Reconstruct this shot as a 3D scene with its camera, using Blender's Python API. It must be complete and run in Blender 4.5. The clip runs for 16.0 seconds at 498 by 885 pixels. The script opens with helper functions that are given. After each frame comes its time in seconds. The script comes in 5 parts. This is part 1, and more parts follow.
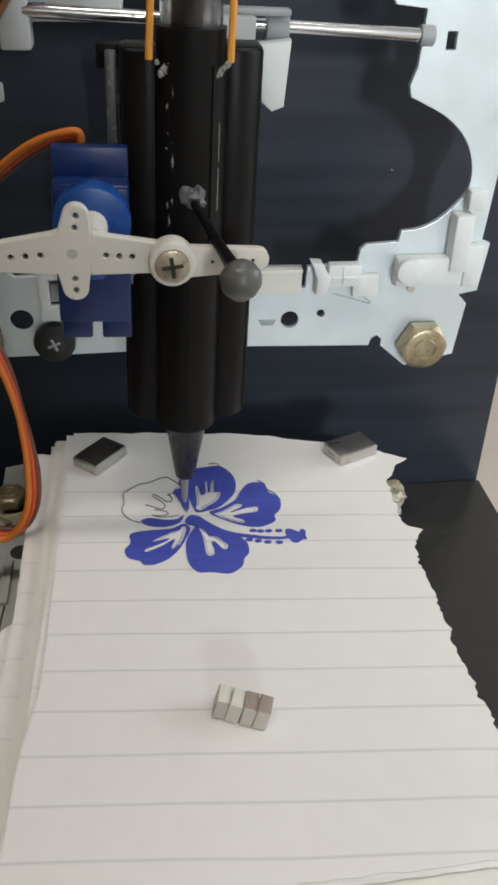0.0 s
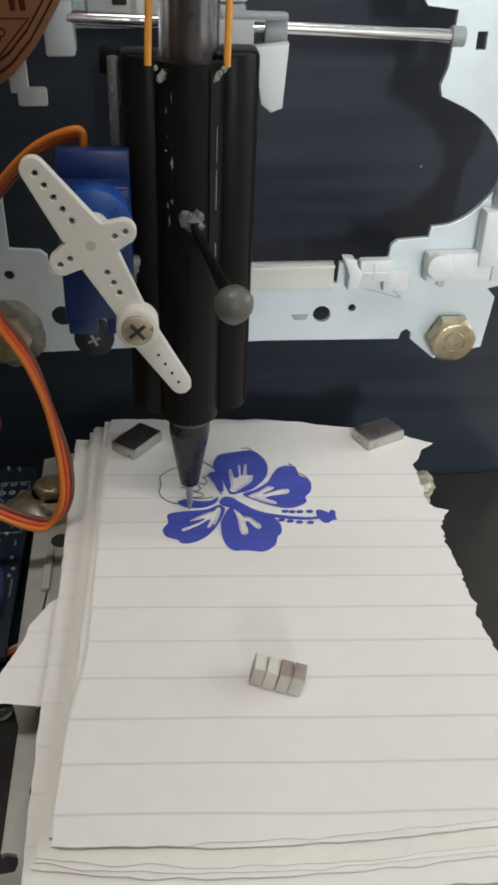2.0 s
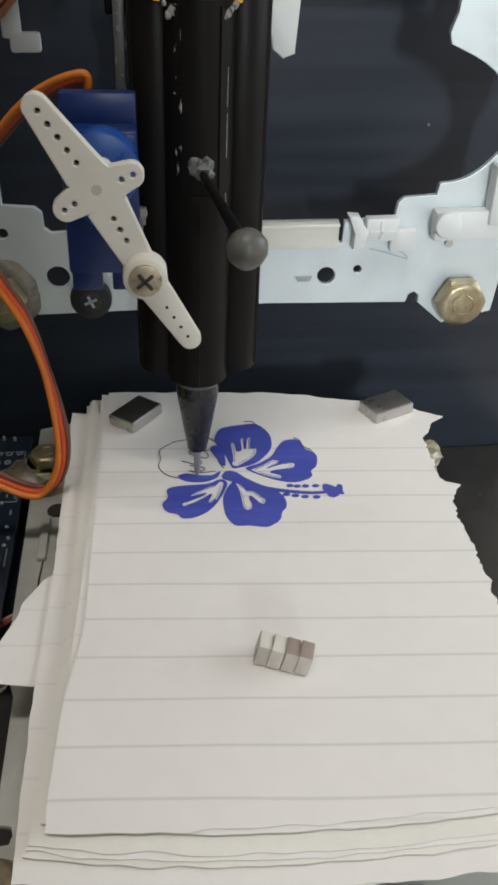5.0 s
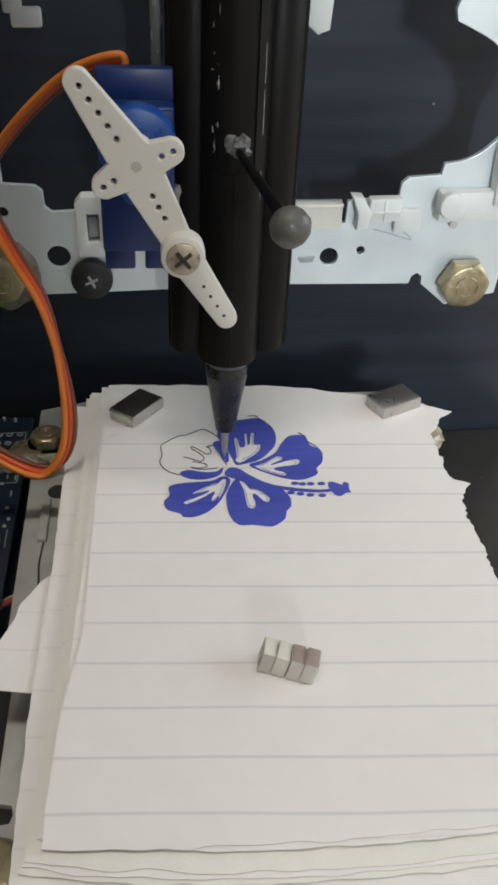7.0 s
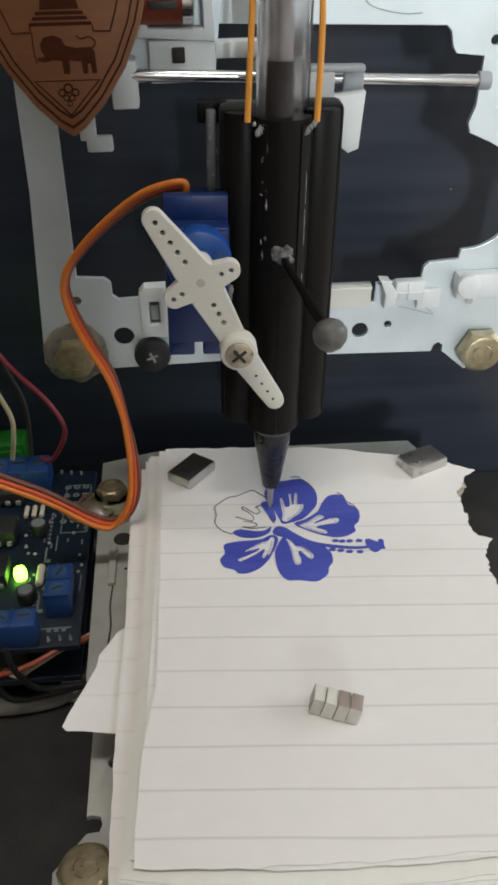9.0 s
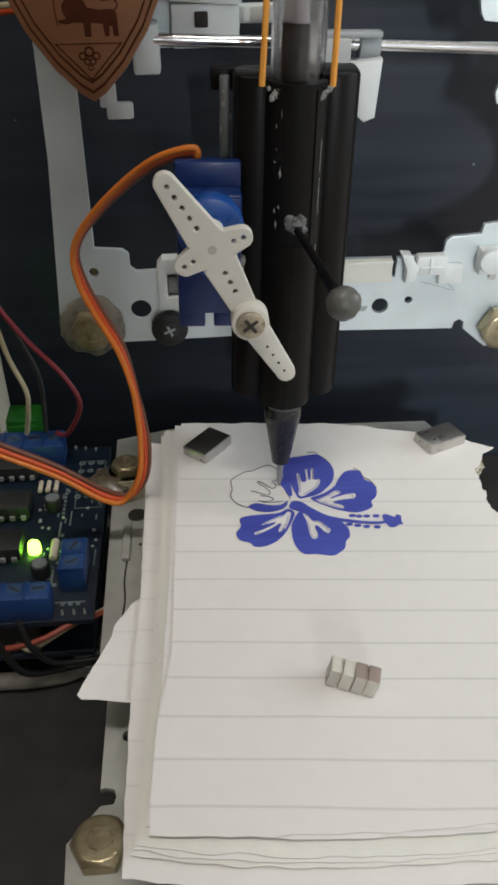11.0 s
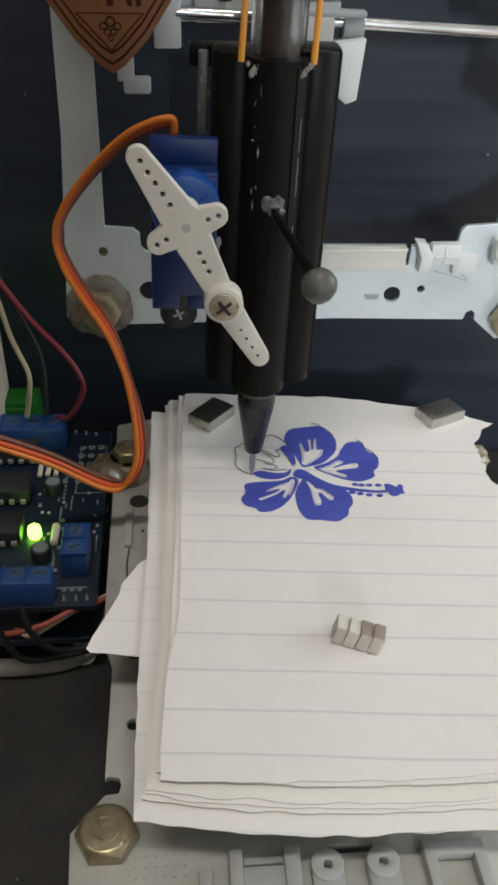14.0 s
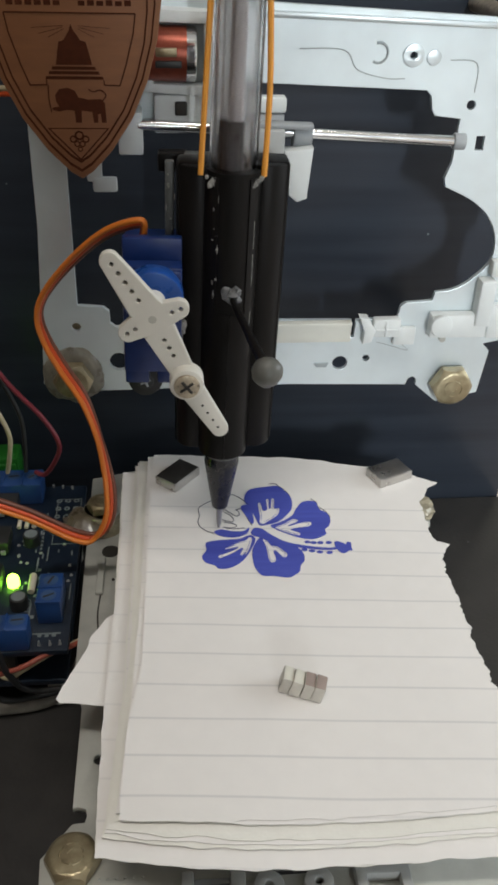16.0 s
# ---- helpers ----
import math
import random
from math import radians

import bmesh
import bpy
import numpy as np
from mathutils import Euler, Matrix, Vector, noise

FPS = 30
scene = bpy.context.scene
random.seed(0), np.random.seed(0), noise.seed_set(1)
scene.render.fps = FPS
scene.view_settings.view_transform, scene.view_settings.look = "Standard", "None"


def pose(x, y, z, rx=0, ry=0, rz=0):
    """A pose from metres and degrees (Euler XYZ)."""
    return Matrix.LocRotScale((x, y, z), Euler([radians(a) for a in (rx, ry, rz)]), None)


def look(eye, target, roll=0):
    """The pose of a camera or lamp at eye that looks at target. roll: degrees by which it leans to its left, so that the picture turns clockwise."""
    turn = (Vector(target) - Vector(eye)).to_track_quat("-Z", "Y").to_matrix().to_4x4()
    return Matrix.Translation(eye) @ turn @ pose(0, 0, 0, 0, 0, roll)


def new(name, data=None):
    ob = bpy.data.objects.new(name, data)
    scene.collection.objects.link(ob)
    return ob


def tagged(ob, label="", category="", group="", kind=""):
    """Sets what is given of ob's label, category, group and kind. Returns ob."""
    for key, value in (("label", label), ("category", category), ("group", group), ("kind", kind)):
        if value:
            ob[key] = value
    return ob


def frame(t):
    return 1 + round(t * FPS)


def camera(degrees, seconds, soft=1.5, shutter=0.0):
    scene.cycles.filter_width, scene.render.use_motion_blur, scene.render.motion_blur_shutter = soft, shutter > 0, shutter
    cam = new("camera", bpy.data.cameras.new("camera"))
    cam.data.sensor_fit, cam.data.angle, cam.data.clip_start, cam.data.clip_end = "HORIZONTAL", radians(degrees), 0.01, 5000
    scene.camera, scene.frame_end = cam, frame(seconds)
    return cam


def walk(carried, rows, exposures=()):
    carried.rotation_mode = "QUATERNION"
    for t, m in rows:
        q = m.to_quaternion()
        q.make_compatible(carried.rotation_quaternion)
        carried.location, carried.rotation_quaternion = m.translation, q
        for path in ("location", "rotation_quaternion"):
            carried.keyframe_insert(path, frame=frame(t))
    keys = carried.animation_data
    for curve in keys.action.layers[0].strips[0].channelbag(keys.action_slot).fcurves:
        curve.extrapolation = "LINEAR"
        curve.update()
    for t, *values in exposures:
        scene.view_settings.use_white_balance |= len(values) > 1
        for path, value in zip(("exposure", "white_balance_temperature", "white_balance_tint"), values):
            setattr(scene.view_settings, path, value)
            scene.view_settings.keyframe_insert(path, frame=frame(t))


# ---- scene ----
cam = camera(32.08, 16.0, soft=3.1)
# seconds; eye in metres; pitch, roll, yaw in degrees
ROWS = [
    (0.0, -0.0304, -0.1593, 0.1080, -33.58, -1.53, -7.14),
    (0.5, -0.0308, -0.1596, 0.1072, -33.64, -1.11, -7.22),
    (0.9, -0.0329, -0.1611, 0.1085, -33.78, -0.96, -7.02),
    (1.0, -0.0372, -0.1640, 0.1111, -34.05, -0.65, -6.62),
    (1.5, -0.0367, -0.1625, 0.1105, -34.12, -0.55, -5.99),
    (2.0, -0.0334, -0.1635, 0.1103, -33.99, -0.65, -5.99),
    (2.5, -0.0324, -0.1622, 0.1084, -33.98, -0.55, -6.03),
    (3.0, -0.0319, -0.1622, 0.1071, -34.23, -0.58, -6.12),
    (3.5, -0.0325, -0.1634, 0.1073, -34.62, -0.64, -6.15),
    (4.0, -0.0331, -0.1627, 0.1052, -34.63, -0.51, -6.04),
    (6.5, -0.0336, -0.1611, 0.1027, -35.50, -0.86, -5.90),
    (7.0, -0.0336, -0.1610, 0.1027, -35.85, -0.84, -5.80),
    (7.5, -0.0348, -0.1600, 0.1025, -35.74, -0.59, -5.60),
    (8.0, -0.0385, -0.1566, 0.0976, -36.76, -0.86, -4.58),
    (8.5, -0.0367, -0.1650, 0.1072, -35.73, 0.22, -4.97),
    (9.0, -0.0388, -0.1748, 0.1233, -34.77, 0.86, -4.83),
    (9.5, -0.0409, -0.1857, 0.1359, -30.14, 1.13, -4.35),
    (10.0, -0.0392, -0.1789, 0.1250, -34.46, 1.22, -4.13),
    (12.5, -0.0451, -0.1734, 0.1179, -35.70, -0.76, -3.92),
    (13.0, -0.0459, -0.1730, 0.1178, -35.82, -0.96, -4.10),
    (13.5, -0.0461, -0.1725, 0.1172, -35.93, -1.13, -4.21),
    (14.0, -0.0468, -0.1729, 0.1159, -35.65, -1.27, -4.30),
    (14.5, -0.0447, -0.1716, 0.1171, -35.74, -1.51, -4.48),
    (15.0, -0.0435, -0.1719, 0.1174, -35.58, -1.62, -4.52),
    (15.5, -0.0431, -0.1704, 0.1165, -35.54, -1.80, -4.70),
    (16.0, -0.0409, -0.1850, 0.1318, -33.61, -1.44, -4.95),
]
walk(cam, [(t, pose(x, y, z, 90 + pitch, roll, yaw)) for t, x, y, z, pitch, roll, yaw in ROWS],
     exposures=[(0.0, 0.0), (16.0, 0.0)])

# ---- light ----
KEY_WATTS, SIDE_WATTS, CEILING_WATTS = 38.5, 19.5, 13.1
world = bpy.data.worlds.new("world")
world.use_nodes = True
scene.world = world
sky = world.node_tree.nodes.new("ShaderNodeTexSky")
sky.sky_type = "NISHITA"
sky.sun_disc = False
sky.sun_elevation, sky.sun_rotation = radians(40), radians(150)
world.node_tree.links.new(sky.outputs[0], world.node_tree.nodes["Background"].inputs[0])
world.node_tree.nodes["Background"].inputs[1].default_value = 0.08


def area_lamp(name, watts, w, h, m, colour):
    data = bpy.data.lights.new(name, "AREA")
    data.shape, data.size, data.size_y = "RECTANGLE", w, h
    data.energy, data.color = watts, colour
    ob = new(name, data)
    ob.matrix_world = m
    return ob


# all unseen: key lamp added outside, cut by the south opening's edge; daylight in the east window's opening; fill lamp
# added under the ceiling
area_lamp("south_key_lamp", KEY_WATTS, 0.15, 0.30, look((0.20, -2.60, 0.66), (0.02, 0, 0.06)), (0.90, 0.96, 1.0))
area_lamp("window_light_east", SIDE_WATTS, 1.3, 1.1, look((1.86, -0.15, 0.70), (0, -0.15, 0.03)), (0.88, 0.955, 1.0))
area_lamp("ceiling_fill_lamp", CEILING_WATTS, 1.2, 0.12, look((-0.2, -0.5, 1.70), (-0.2, -0.5, 0)), (1.0, 0.95, 0.885))

# ---- materials ----
def nodes_of(name):
    m = bpy.data.materials.new(name)
    m.use_nodes = True
    return m, m.node_tree.nodes, m.node_tree.links, m.node_tree.nodes["Principled BSDF"]


def mat(name, colour, rough=0.5, metal=0.0, spot=None, scale=400.0, amount=0.25, bump=0.15, bump_scale=1500.0,
        stretch=(1, 1, 1), rough_var=0.12, spec=0.5, coat=0.0, per_piece=0.0):
    """Colour varied at two scales by noise, with roughness wear and fine relief. Scales are per metre."""
    m, ns, ln, b = nodes_of(name)
    co = ns.new("ShaderNodeTexCoord")
    mp = ns.new("ShaderNodeMapping")
    mp.inputs["Scale"].default_value = stretch
    ln.new(co.outputs["Object"], mp.inputs["Vector"])
    n1, n2, n3 = (ns.new("ShaderNodeTexNoise") for _ in range(3))
    for n, s, d in ((n1, scale * 0.15, 3), (n2, scale, 5), (n3, bump_scale, 4)):
        n.inputs["Scale"].default_value, n.inputs["Detail"].default_value = s, d
        ln.new(mp.outputs[0], n.inputs["Vector"])
    add = ns.new("ShaderNodeMath")
    add.operation = "MULTIPLY_ADD"
    ln.new(n1.outputs[0], add.inputs[0])
    add.inputs[1].default_value = 0.5
    half = ns.new("ShaderNodeMath")
    half.operation = "MULTIPLY"
    half.inputs[1].default_value = 0.5
    ln.new(n2.outputs[0], half.inputs[0])
    ln.new(half.outputs[0], add.inputs[2])
    ramp = ns.new("ShaderNodeValToRGB")
    ramp.color_ramp.elements[0].position, ramp.color_ramp.elements[1].position = 0.32, 0.68
    dark = spot if spot else tuple(c * (1 - amount) for c in colour)
    ramp.color_ramp.elements[0].color = (*dark, 1)
    ramp.color_ramp.elements[1].color = (*colour, 1)
    ln.new(add.outputs[0], ramp.inputs[0])
    out = ramp.outputs[0]
    if per_piece:
        info = ns.new("ShaderNodeObjectInfo")
        hue = ns.new("ShaderNodeHueSaturation")
        rng = ns.new("ShaderNodeMapRange")
        rng.inputs["To Min"].default_value, rng.inputs["To Max"].default_value = 1 - per_piece, 1 + per_piece
        ln.new(info.outputs["Random"], rng.inputs["Value"])
        ln.new(rng.outputs[0], hue.inputs["Value"])
        ln.new(out, hue.inputs["Color"])
        out = hue.outputs[0]
    ln.new(out, b.inputs["Base Color"])
    rr = ns.new("ShaderNodeMapRange")
    rr.inputs["To Min"].default_value, rr.inputs["To Max"].default_value = max(0.02, rough - rough_var), min(1, rough + rough_var)
    ln.new(n2.outputs[0], rr.inputs["Value"])
    ln.new(rr.outputs[0], b.inputs["Roughness"])
    b.inputs["Metallic"].default_value = metal
    b.inputs["Specular IOR Level"].default_value = spec
    b.inputs["Coat Weight"].default_value = coat
    bp = ns.new("ShaderNodeBump")
    bp.inputs["Strength"].default_value, bp.inputs["Distance"].default_value = bump, 0.0002
    ln.new(n3.outputs[0], bp.inputs["Height"])
    ln.new(bp.outputs[0], b.inputs["Normal"])
    return m


def paper_mat(name, shift, strength=1.0):
    """White writing paper with printed rules 8 mm apart, slightly askew."""
    m = mat(name, (0.80, 0.775, 0.745), rough=0.85, amount=0.05, scale=250, bump=0.12, bump_scale=900, spec=0.2)
    ns, ln = m.node_tree.nodes, m.node_tree.links
    b = ns["Principled BSDF"]
    src = b.inputs["Base Color"].links[0].from_socket
    co = ns.new("ShaderNodeTexCoord")
    sep = ns.new("ShaderNodeSeparateXYZ")
    ln.new(co.outputs["Object"], sep.inputs[0])
    def math_node(op, a, b2=None, c=None):
        n = ns.new("ShaderNodeMath")
        n.operation = op
        for i, v in enumerate((a, b2, c)):
            if v is None:
                continue
            if isinstance(v, (int, float)):
                n.inputs[i].default_value = v
            else:
                ln.new(v, n.inputs[i])
        return n.outputs[0]
    wob = ns.new("ShaderNodeTexNoise")
    wob.inputs["Scale"].default_value = 30
    ln.new(co.outputs["Object"], wob.inputs["Vector"])
    y = math_node("MULTIPLY_ADD", sep.outputs[0], 0.082, sep.outputs[1])
    y = math_node("MULTIPLY_ADD", math_node("SUBTRACT", wob.outputs[0], 0.5), 0.0007, y)
    v = math_node("MULTIPLY_ADD", y, 1 / 0.0080, shift)
    f = math_node("ABSOLUTE", math_node("SUBTRACT", math_node("FRACT", v), 0.5))
    near = ns.new("ShaderNodeMapRange")
    near.inputs["From Min"].default_value, near.inputs["From Max"].default_value = 0.006, 0.045
    near.inputs["To Min"].default_value, near.inputs["To Max"].default_value = 0.30 * strength, 0.0
    ln.new(f, near.inputs["Value"])
    mix = ns.new("ShaderNodeMix")
    mix.data_type = "RGBA"
    ln.new(math_node("MULTIPLY", near.outputs[0], math_node("LESS_THAN", y, 0.0332)), mix.inputs[0])
    ln.new(src, mix.inputs[6])
    mix.inputs[7].default_value = (0.30, 0.31, 0.33, 1)
    ln.new(mix.outputs[2], b.inputs["Base Color"])
    return m


def clear_mat(name, colour, rough=0.06):
    m, ns, ln, b = nodes_of(name)
    b.inputs["Base Color"].default_value = (*colour, 1)
    b.inputs["Roughness"].default_value = rough
    b.inputs["Transmission Weight"].default_value = 1.0
    b.inputs["IOR"].default_value = 1.42
    n = ns.new("ShaderNodeTexNoise")
    n.inputs["Scale"].default_value = 900
    bp = ns.new("ShaderNodeBump")
    bp.inputs["Strength"].default_value, bp.inputs["Distance"].default_value = 0.1, 0.0002
    ln.new(n.outputs[0], bp.inputs["Height"])
    ln.new(bp.outputs[0], b.inputs["Normal"])
    return m


def glow_mat(name, colour, strength):
    m, ns, ln, b = nodes_of(name)
    b.inputs["Base Color"].default_value = (*colour, 1)
    b.inputs["Emission Color"].default_value = (*colour, 1)
    b.inputs["Emission Strength"].default_value = strength
    return m


STEEL = mat("zinc_plated_steel", (0.73, 0.81, 0.835), rough=0.38, metal=0.55, spot=(0.65, 0.72, 0.745), scale=160, bump=0.1, bump_scale=700)
DULL_STEEL = mat("dull_steel", (0.52, 0.525, 0.48), rough=0.5, metal=0.3, spot=(0.41, 0.41, 0.375), scale=260, bump=0.25)
ROD = mat("polished_rod", (0.72, 0.72, 0.72), rough=0.18, metal=1.0, amount=0.1, stretch=(0.2, 1, 1), bump=0.03)
BLACK_BOARD = mat("blue_black_painted_board", (0.034, 0.042, 0.056), rough=0.36, spec=0.3, spot=(0.015, 0.019, 0.027), scale=110, stretch=(0.12, 1, 1.8),
                  bump=0.25, bump_scale=300, rough_var=0.08)
BLACK_BASE = mat("black_painted_base", (0.046, 0.043, 0.040), rough=0.45, spec=0.4, spot=(0.024, 0.023, 0.022), scale=150, bump=0.4, bump_scale=900)
TAPE = mat("black_tape", (0.0090, 0.0076, 0.0068), rough=0.42, spec=0.13, spot=(0.0042, 0.0040, 0.0038), scale=300, stretch=(1, 1, 0.3), bump=0.3, bump_scale=500, rough_var=0.15)
# pale grey for dried glue and scuffs, also for glints painted on the sleeve
SCUFF_GLINT = mat("dried_glue_scuffs_and_glints", (0.34, 0.33, 0.31), rough=0.4, spot=(0.10, 0.10, 0.09), scale=900, bump=0.6)
GLUE = mat("hot_glue", (0.42, 0.38, 0.28), rough=0.25, spot=(0.25, 0.22, 0.15), scale=600, bump=0.5, coat=0.3)
SERVO_BLUE = mat("translucent_blue_plastic", (0.008, 0.027, 0.125), rough=0.34, spot=(0.005, 0.016, 0.075), scale=300, bump=0.08)
SERVO_BRIGHT = mat("bright_blue_plastic", (0.011, 0.065, 0.28), rough=0.3, amount=0.25, bump=0.08)
NYLON = mat("white_nylon", (0.62, 0.595, 0.53), rough=0.48, amount=0.06, bump=0.06)
DIMPLE = mat("shaded_nylon", (0.44, 0.42, 0.365), rough=0.6, amount=0.1)
# shade inside holes, slots and folds, given as a near-black colour
HOLE_SHADE = mat("painted_recess_shade", (0.03, 0.026, 0.02), rough=0.8)
WHITE_PLASTIC = mat("white_plastic", (0.68, 0.71, 0.70), rough=0.45, amount=0.08, bump=0.08)
DARK_PLASTIC = mat("smoky_plastic", (0.10, 0.105, 0.10), rough=0.4, amount=0.3, bump=0.1)
FITTING = mat("greyish_plastic", (0.40, 0.41, 0.40), rough=0.45, amount=0.12, bump=0.1)
GREY_PLASTIC = mat("grey_plastic", (0.33, 0.35, 0.36), rough=0.45, amount=0.15, bump=0.1)
BRASS = mat("yellow_zinc_bolt", (0.46, 0.40, 0.26), rough=0.34, metal=0.7, spot=(0.20, 0.15, 0.08), scale=420, bump=0.5)
SCREW = mat("screw_steel", (0.58, 0.50, 0.37), rough=0.32, metal=0.45, spot=(0.2, 0.16, 0.12), scale=900, bump=0.2)
NICKEL = mat("nickel_magnet", (0.60, 0.58, 0.55), rough=0.3, metal=0.9, spot=(0.42, 0.40, 0.38), scale=250, bump=0.12)
NICKEL_DARK = mat("dark_magnet_face", (0.10, 0.095, 0.09), rough=0.35, metal=0.7, spot=(0.06, 0.055, 0.05), scale=300, bump=0.15)
NICKEL_ROSE = mat("copper_tinted_magnet_face", (0.41, 0.325, 0.285), rough=0.4, metal=0.2, amount=0.2, bump=0.15)
NICKEL_PALE = mat("pale_nickel_cube", (0.57, 0.54, 0.48), rough=0.45, metal=0.2, spot=(0.47, 0.44, 0.39), scale=500, bump=0.25, per_piece=0.12)
# cream tops of the left blocks, lightened in colour as if lit from above
NICKEL_LIT_TOP = mat("painted_lit_magnet_top", (0.72, 0.70, 0.61), rough=0.4, metal=0.1, amount=0.12, scale=500, bump=0.2)
INK = mat("blue_ballpoint_ink", (0.080, 0.105, 0.48), rough=0.5, spot=(0.048, 0.064, 0.37), scale=500, stretch=(0.25, 2.5, 1), bump=0.1)
LINE_INK = mat("dark_ballpoint_line", (0.10, 0.10, 0.14), rough=0.5, amount=0.3)
PAPER = paper_mat("ruled_paper", 0.871)
PAPER_B = paper_mat("ruled_paper_lower", 0.25, 0.5)
PAPER_EDGE = mat("paper_plain", (0.79, 0.775, 0.715), rough=0.9, amount=0.07, spec=0.2)
CONE = mat("dark_pen_cone", (0.011, 0.011, 0.015), rough=0.28, amount=0.3, bump=0.05)
NIB = mat("nib_holder", (0.36, 0.35, 0.36), rough=0.35, metal=0.5, amount=0.2)
CLEAR = clear_mat("clear_styrene", (0.93, 0.92, 0.93))
INK_TUBE = mat("ink_tube", (0.55, 0.53, 0.53), rough=0.35, amount=0.1)
INK_DARK = mat("dark_ink_in_tube", (0.02, 0.018, 0.022), rough=0.3)
RED_CAP = mat("red_end_plug", (0.62, 0.025, 0.02), rough=0.35, amount=0.15, bump=0.08)
RUBBER = mat("orange_rubber", (0.72, 0.30, 0.035), rough=0.55, amount=0.15, bump=0.15)
W_ORANGE = mat("orange_wire", (0.66, 0.185, 0.022), rough=0.42, amount=0.12, bump=0.06)
W_RED = mat("red_orange_wire", (0.60, 0.075, 0.013), rough=0.42, amount=0.12, bump=0.06)
W_BROWN = mat("brown_wire", (0.16, 0.052, 0.028), rough=0.42, amount=0.15, bump=0.06)
W_BRICK = mat("brick_red_wire", (0.28, 0.06, 0.035), rough=0.45, amount=0.15)
W_PINK = mat("crimson_wire", (0.20, 0.022, 0.035), rough=0.45, amount=0.15)
W_CREAM = mat("cream_wire", (0.50, 0.43, 0.28), rough=0.5, amount=0.15)
W_BLACK = mat("black_wire", (0.012, 0.012, 0.012), rough=0.45)
CABLE_GREY = mat("dirty_white_cable", (0.25, 0.235, 0.20), rough=0.6, spot=(0.10, 0.09, 0.075), scale=300, bump=0.3)
WOOD = mat("brown_engraved_wood", (0.235, 0.100, 0.041), rough=0.5, spot=(0.18, 0.073, 0.030), scale=200, stretch=(1, 1, 4), bump=0.2)
WOOD_DARK = mat("burnt_engraving", (0.070, 0.020, 0.009), rough=0.8, amount=0.35, scale=900, bump=0.3, spec=0.1)
TERM_SCREW = mat("shaded_terminal_screw", (0.035, 0.075, 0.16), rough=0.4, amount=0.3)
PCB = mat("blue_circuit_board", (0.011, 0.021, 0.038), rough=0.35, spot=(0.006, 0.011, 0.021), scale=500, bump=0.1)
TERMINAL = mat("blue_terminal_plastic", (0.012, 0.048, 0.165), rough=0.4, amount=0.2, bump=0.1)
CHIP = mat("black_chip", (0.02, 0.021, 0.02), rough=0.5)
PIN = mat("tinned_pin", (0.36, 0.37, 0.36), rough=0.45, metal=0.3)
SILK = mat("white_silkscreen", (0.19, 0.22, 0.22), rough=0.6)
# the indicator lamp's green glow, put into a surface colour
GREEN_GLOW = mat("painted_green_glow", (0.012, 0.14, 0.012), rough=0.4, amount=0.3)
CREAM = mat("cream_plastic", (0.62, 0.56, 0.44), rough=0.5, amount=0.1)
COPPER = mat("copper_winding", (0.30, 0.07, 0.04), rough=0.35, metal=0.6, amount=0.4, scale=900)
TABLE = mat("pale_beige_laminate", (0.68, 0.59, 0.53), rough=0.5, amount=0.08, scale=60, bump=0.1)
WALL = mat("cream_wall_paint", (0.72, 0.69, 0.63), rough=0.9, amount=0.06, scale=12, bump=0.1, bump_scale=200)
# brown for unseen walls, chosen to cut the light returned from the left
WALL_DIMMING = mat("light_absorbing_brown_wall", (0.16, 0.12, 0.09), rough=0.8, amount=0.1, scale=12, bump=0.1, bump_scale=200)
CEIL = mat("white_ceiling_paint", (0.78, 0.77, 0.75), rough=0.9, amount=0.04, scale=10)
FLOOR = mat("grey_floor_tile", (0.35, 0.33, 0.30), rough=0.5, amount=0.12, scale=15)
SEAM = mat("pressed_seam", (0.40, 0.45, 0.46), rough=0.5, metal=0.3)
CREAM_STEEL = mat("cream_coated_flange", (0.70, 0.70, 0.63), rough=0.5, amount=0.06)
GLUE_PALE = mat("clouded_hot_glue", (0.22, 0.205, 0.165), rough=0.3, spot=(0.09, 0.082, 0.062), scale=350, bump=0.5, coat=0.3)
GLUE_DARK = mat("dirty_hot_glue", (0.17, 0.14, 0.095), rough=0.3, spot=(0.07, 0.055, 0.035), scale=300, bump=0.5, coat=0.3)
LED_ON = glow_mat("lit_green_led", (0.35, 1.0, 0.05), 12.0)

# ---- building helpers (shapes are given in millimetres) ----
BASE = {}


def thing(name, at=(0, 0, 0), label="", category="", group="", kind=""):
    ob = new(name)
    ob.empty_display_size = 0.005
    ob.location = Vector(at) * 0.001
    BASE[ob.name] = Vector(at)
    return tagged(ob, label, category, group, kind)


def part(name, bm, material, parent=None, label="", at=None, smooth=True):
    """Link a bmesh, in the place's millimetres, as one mesh under a thing or part; at: its own origin, where it moves."""
    home = BASE[parent.name] if parent else Vector((0, 0, 0))
    origin = Vector(at) if at is not None else home
    bm.transform(Matrix.Scale(0.001, 4) @ Matrix.Translation(-origin))
    bmesh.ops.recalc_face_normals(bm, faces=bm.faces)
    me = bpy.data.meshes.new(name)
    bm.to_mesh(me)
    bm.free()
    me.materials.append(material)
    for p in me.polygons:
        p.use_smooth = smooth
    if smooth:
        me.set_sharp_from_angle(angle=radians(38))
    ob = new(name, me)
    BASE[ob.name] = origin
    if parent:
        ob.parent = parent
    ob.location = (origin - home) * 0.001
    return tagged(ob, label) if label else ob


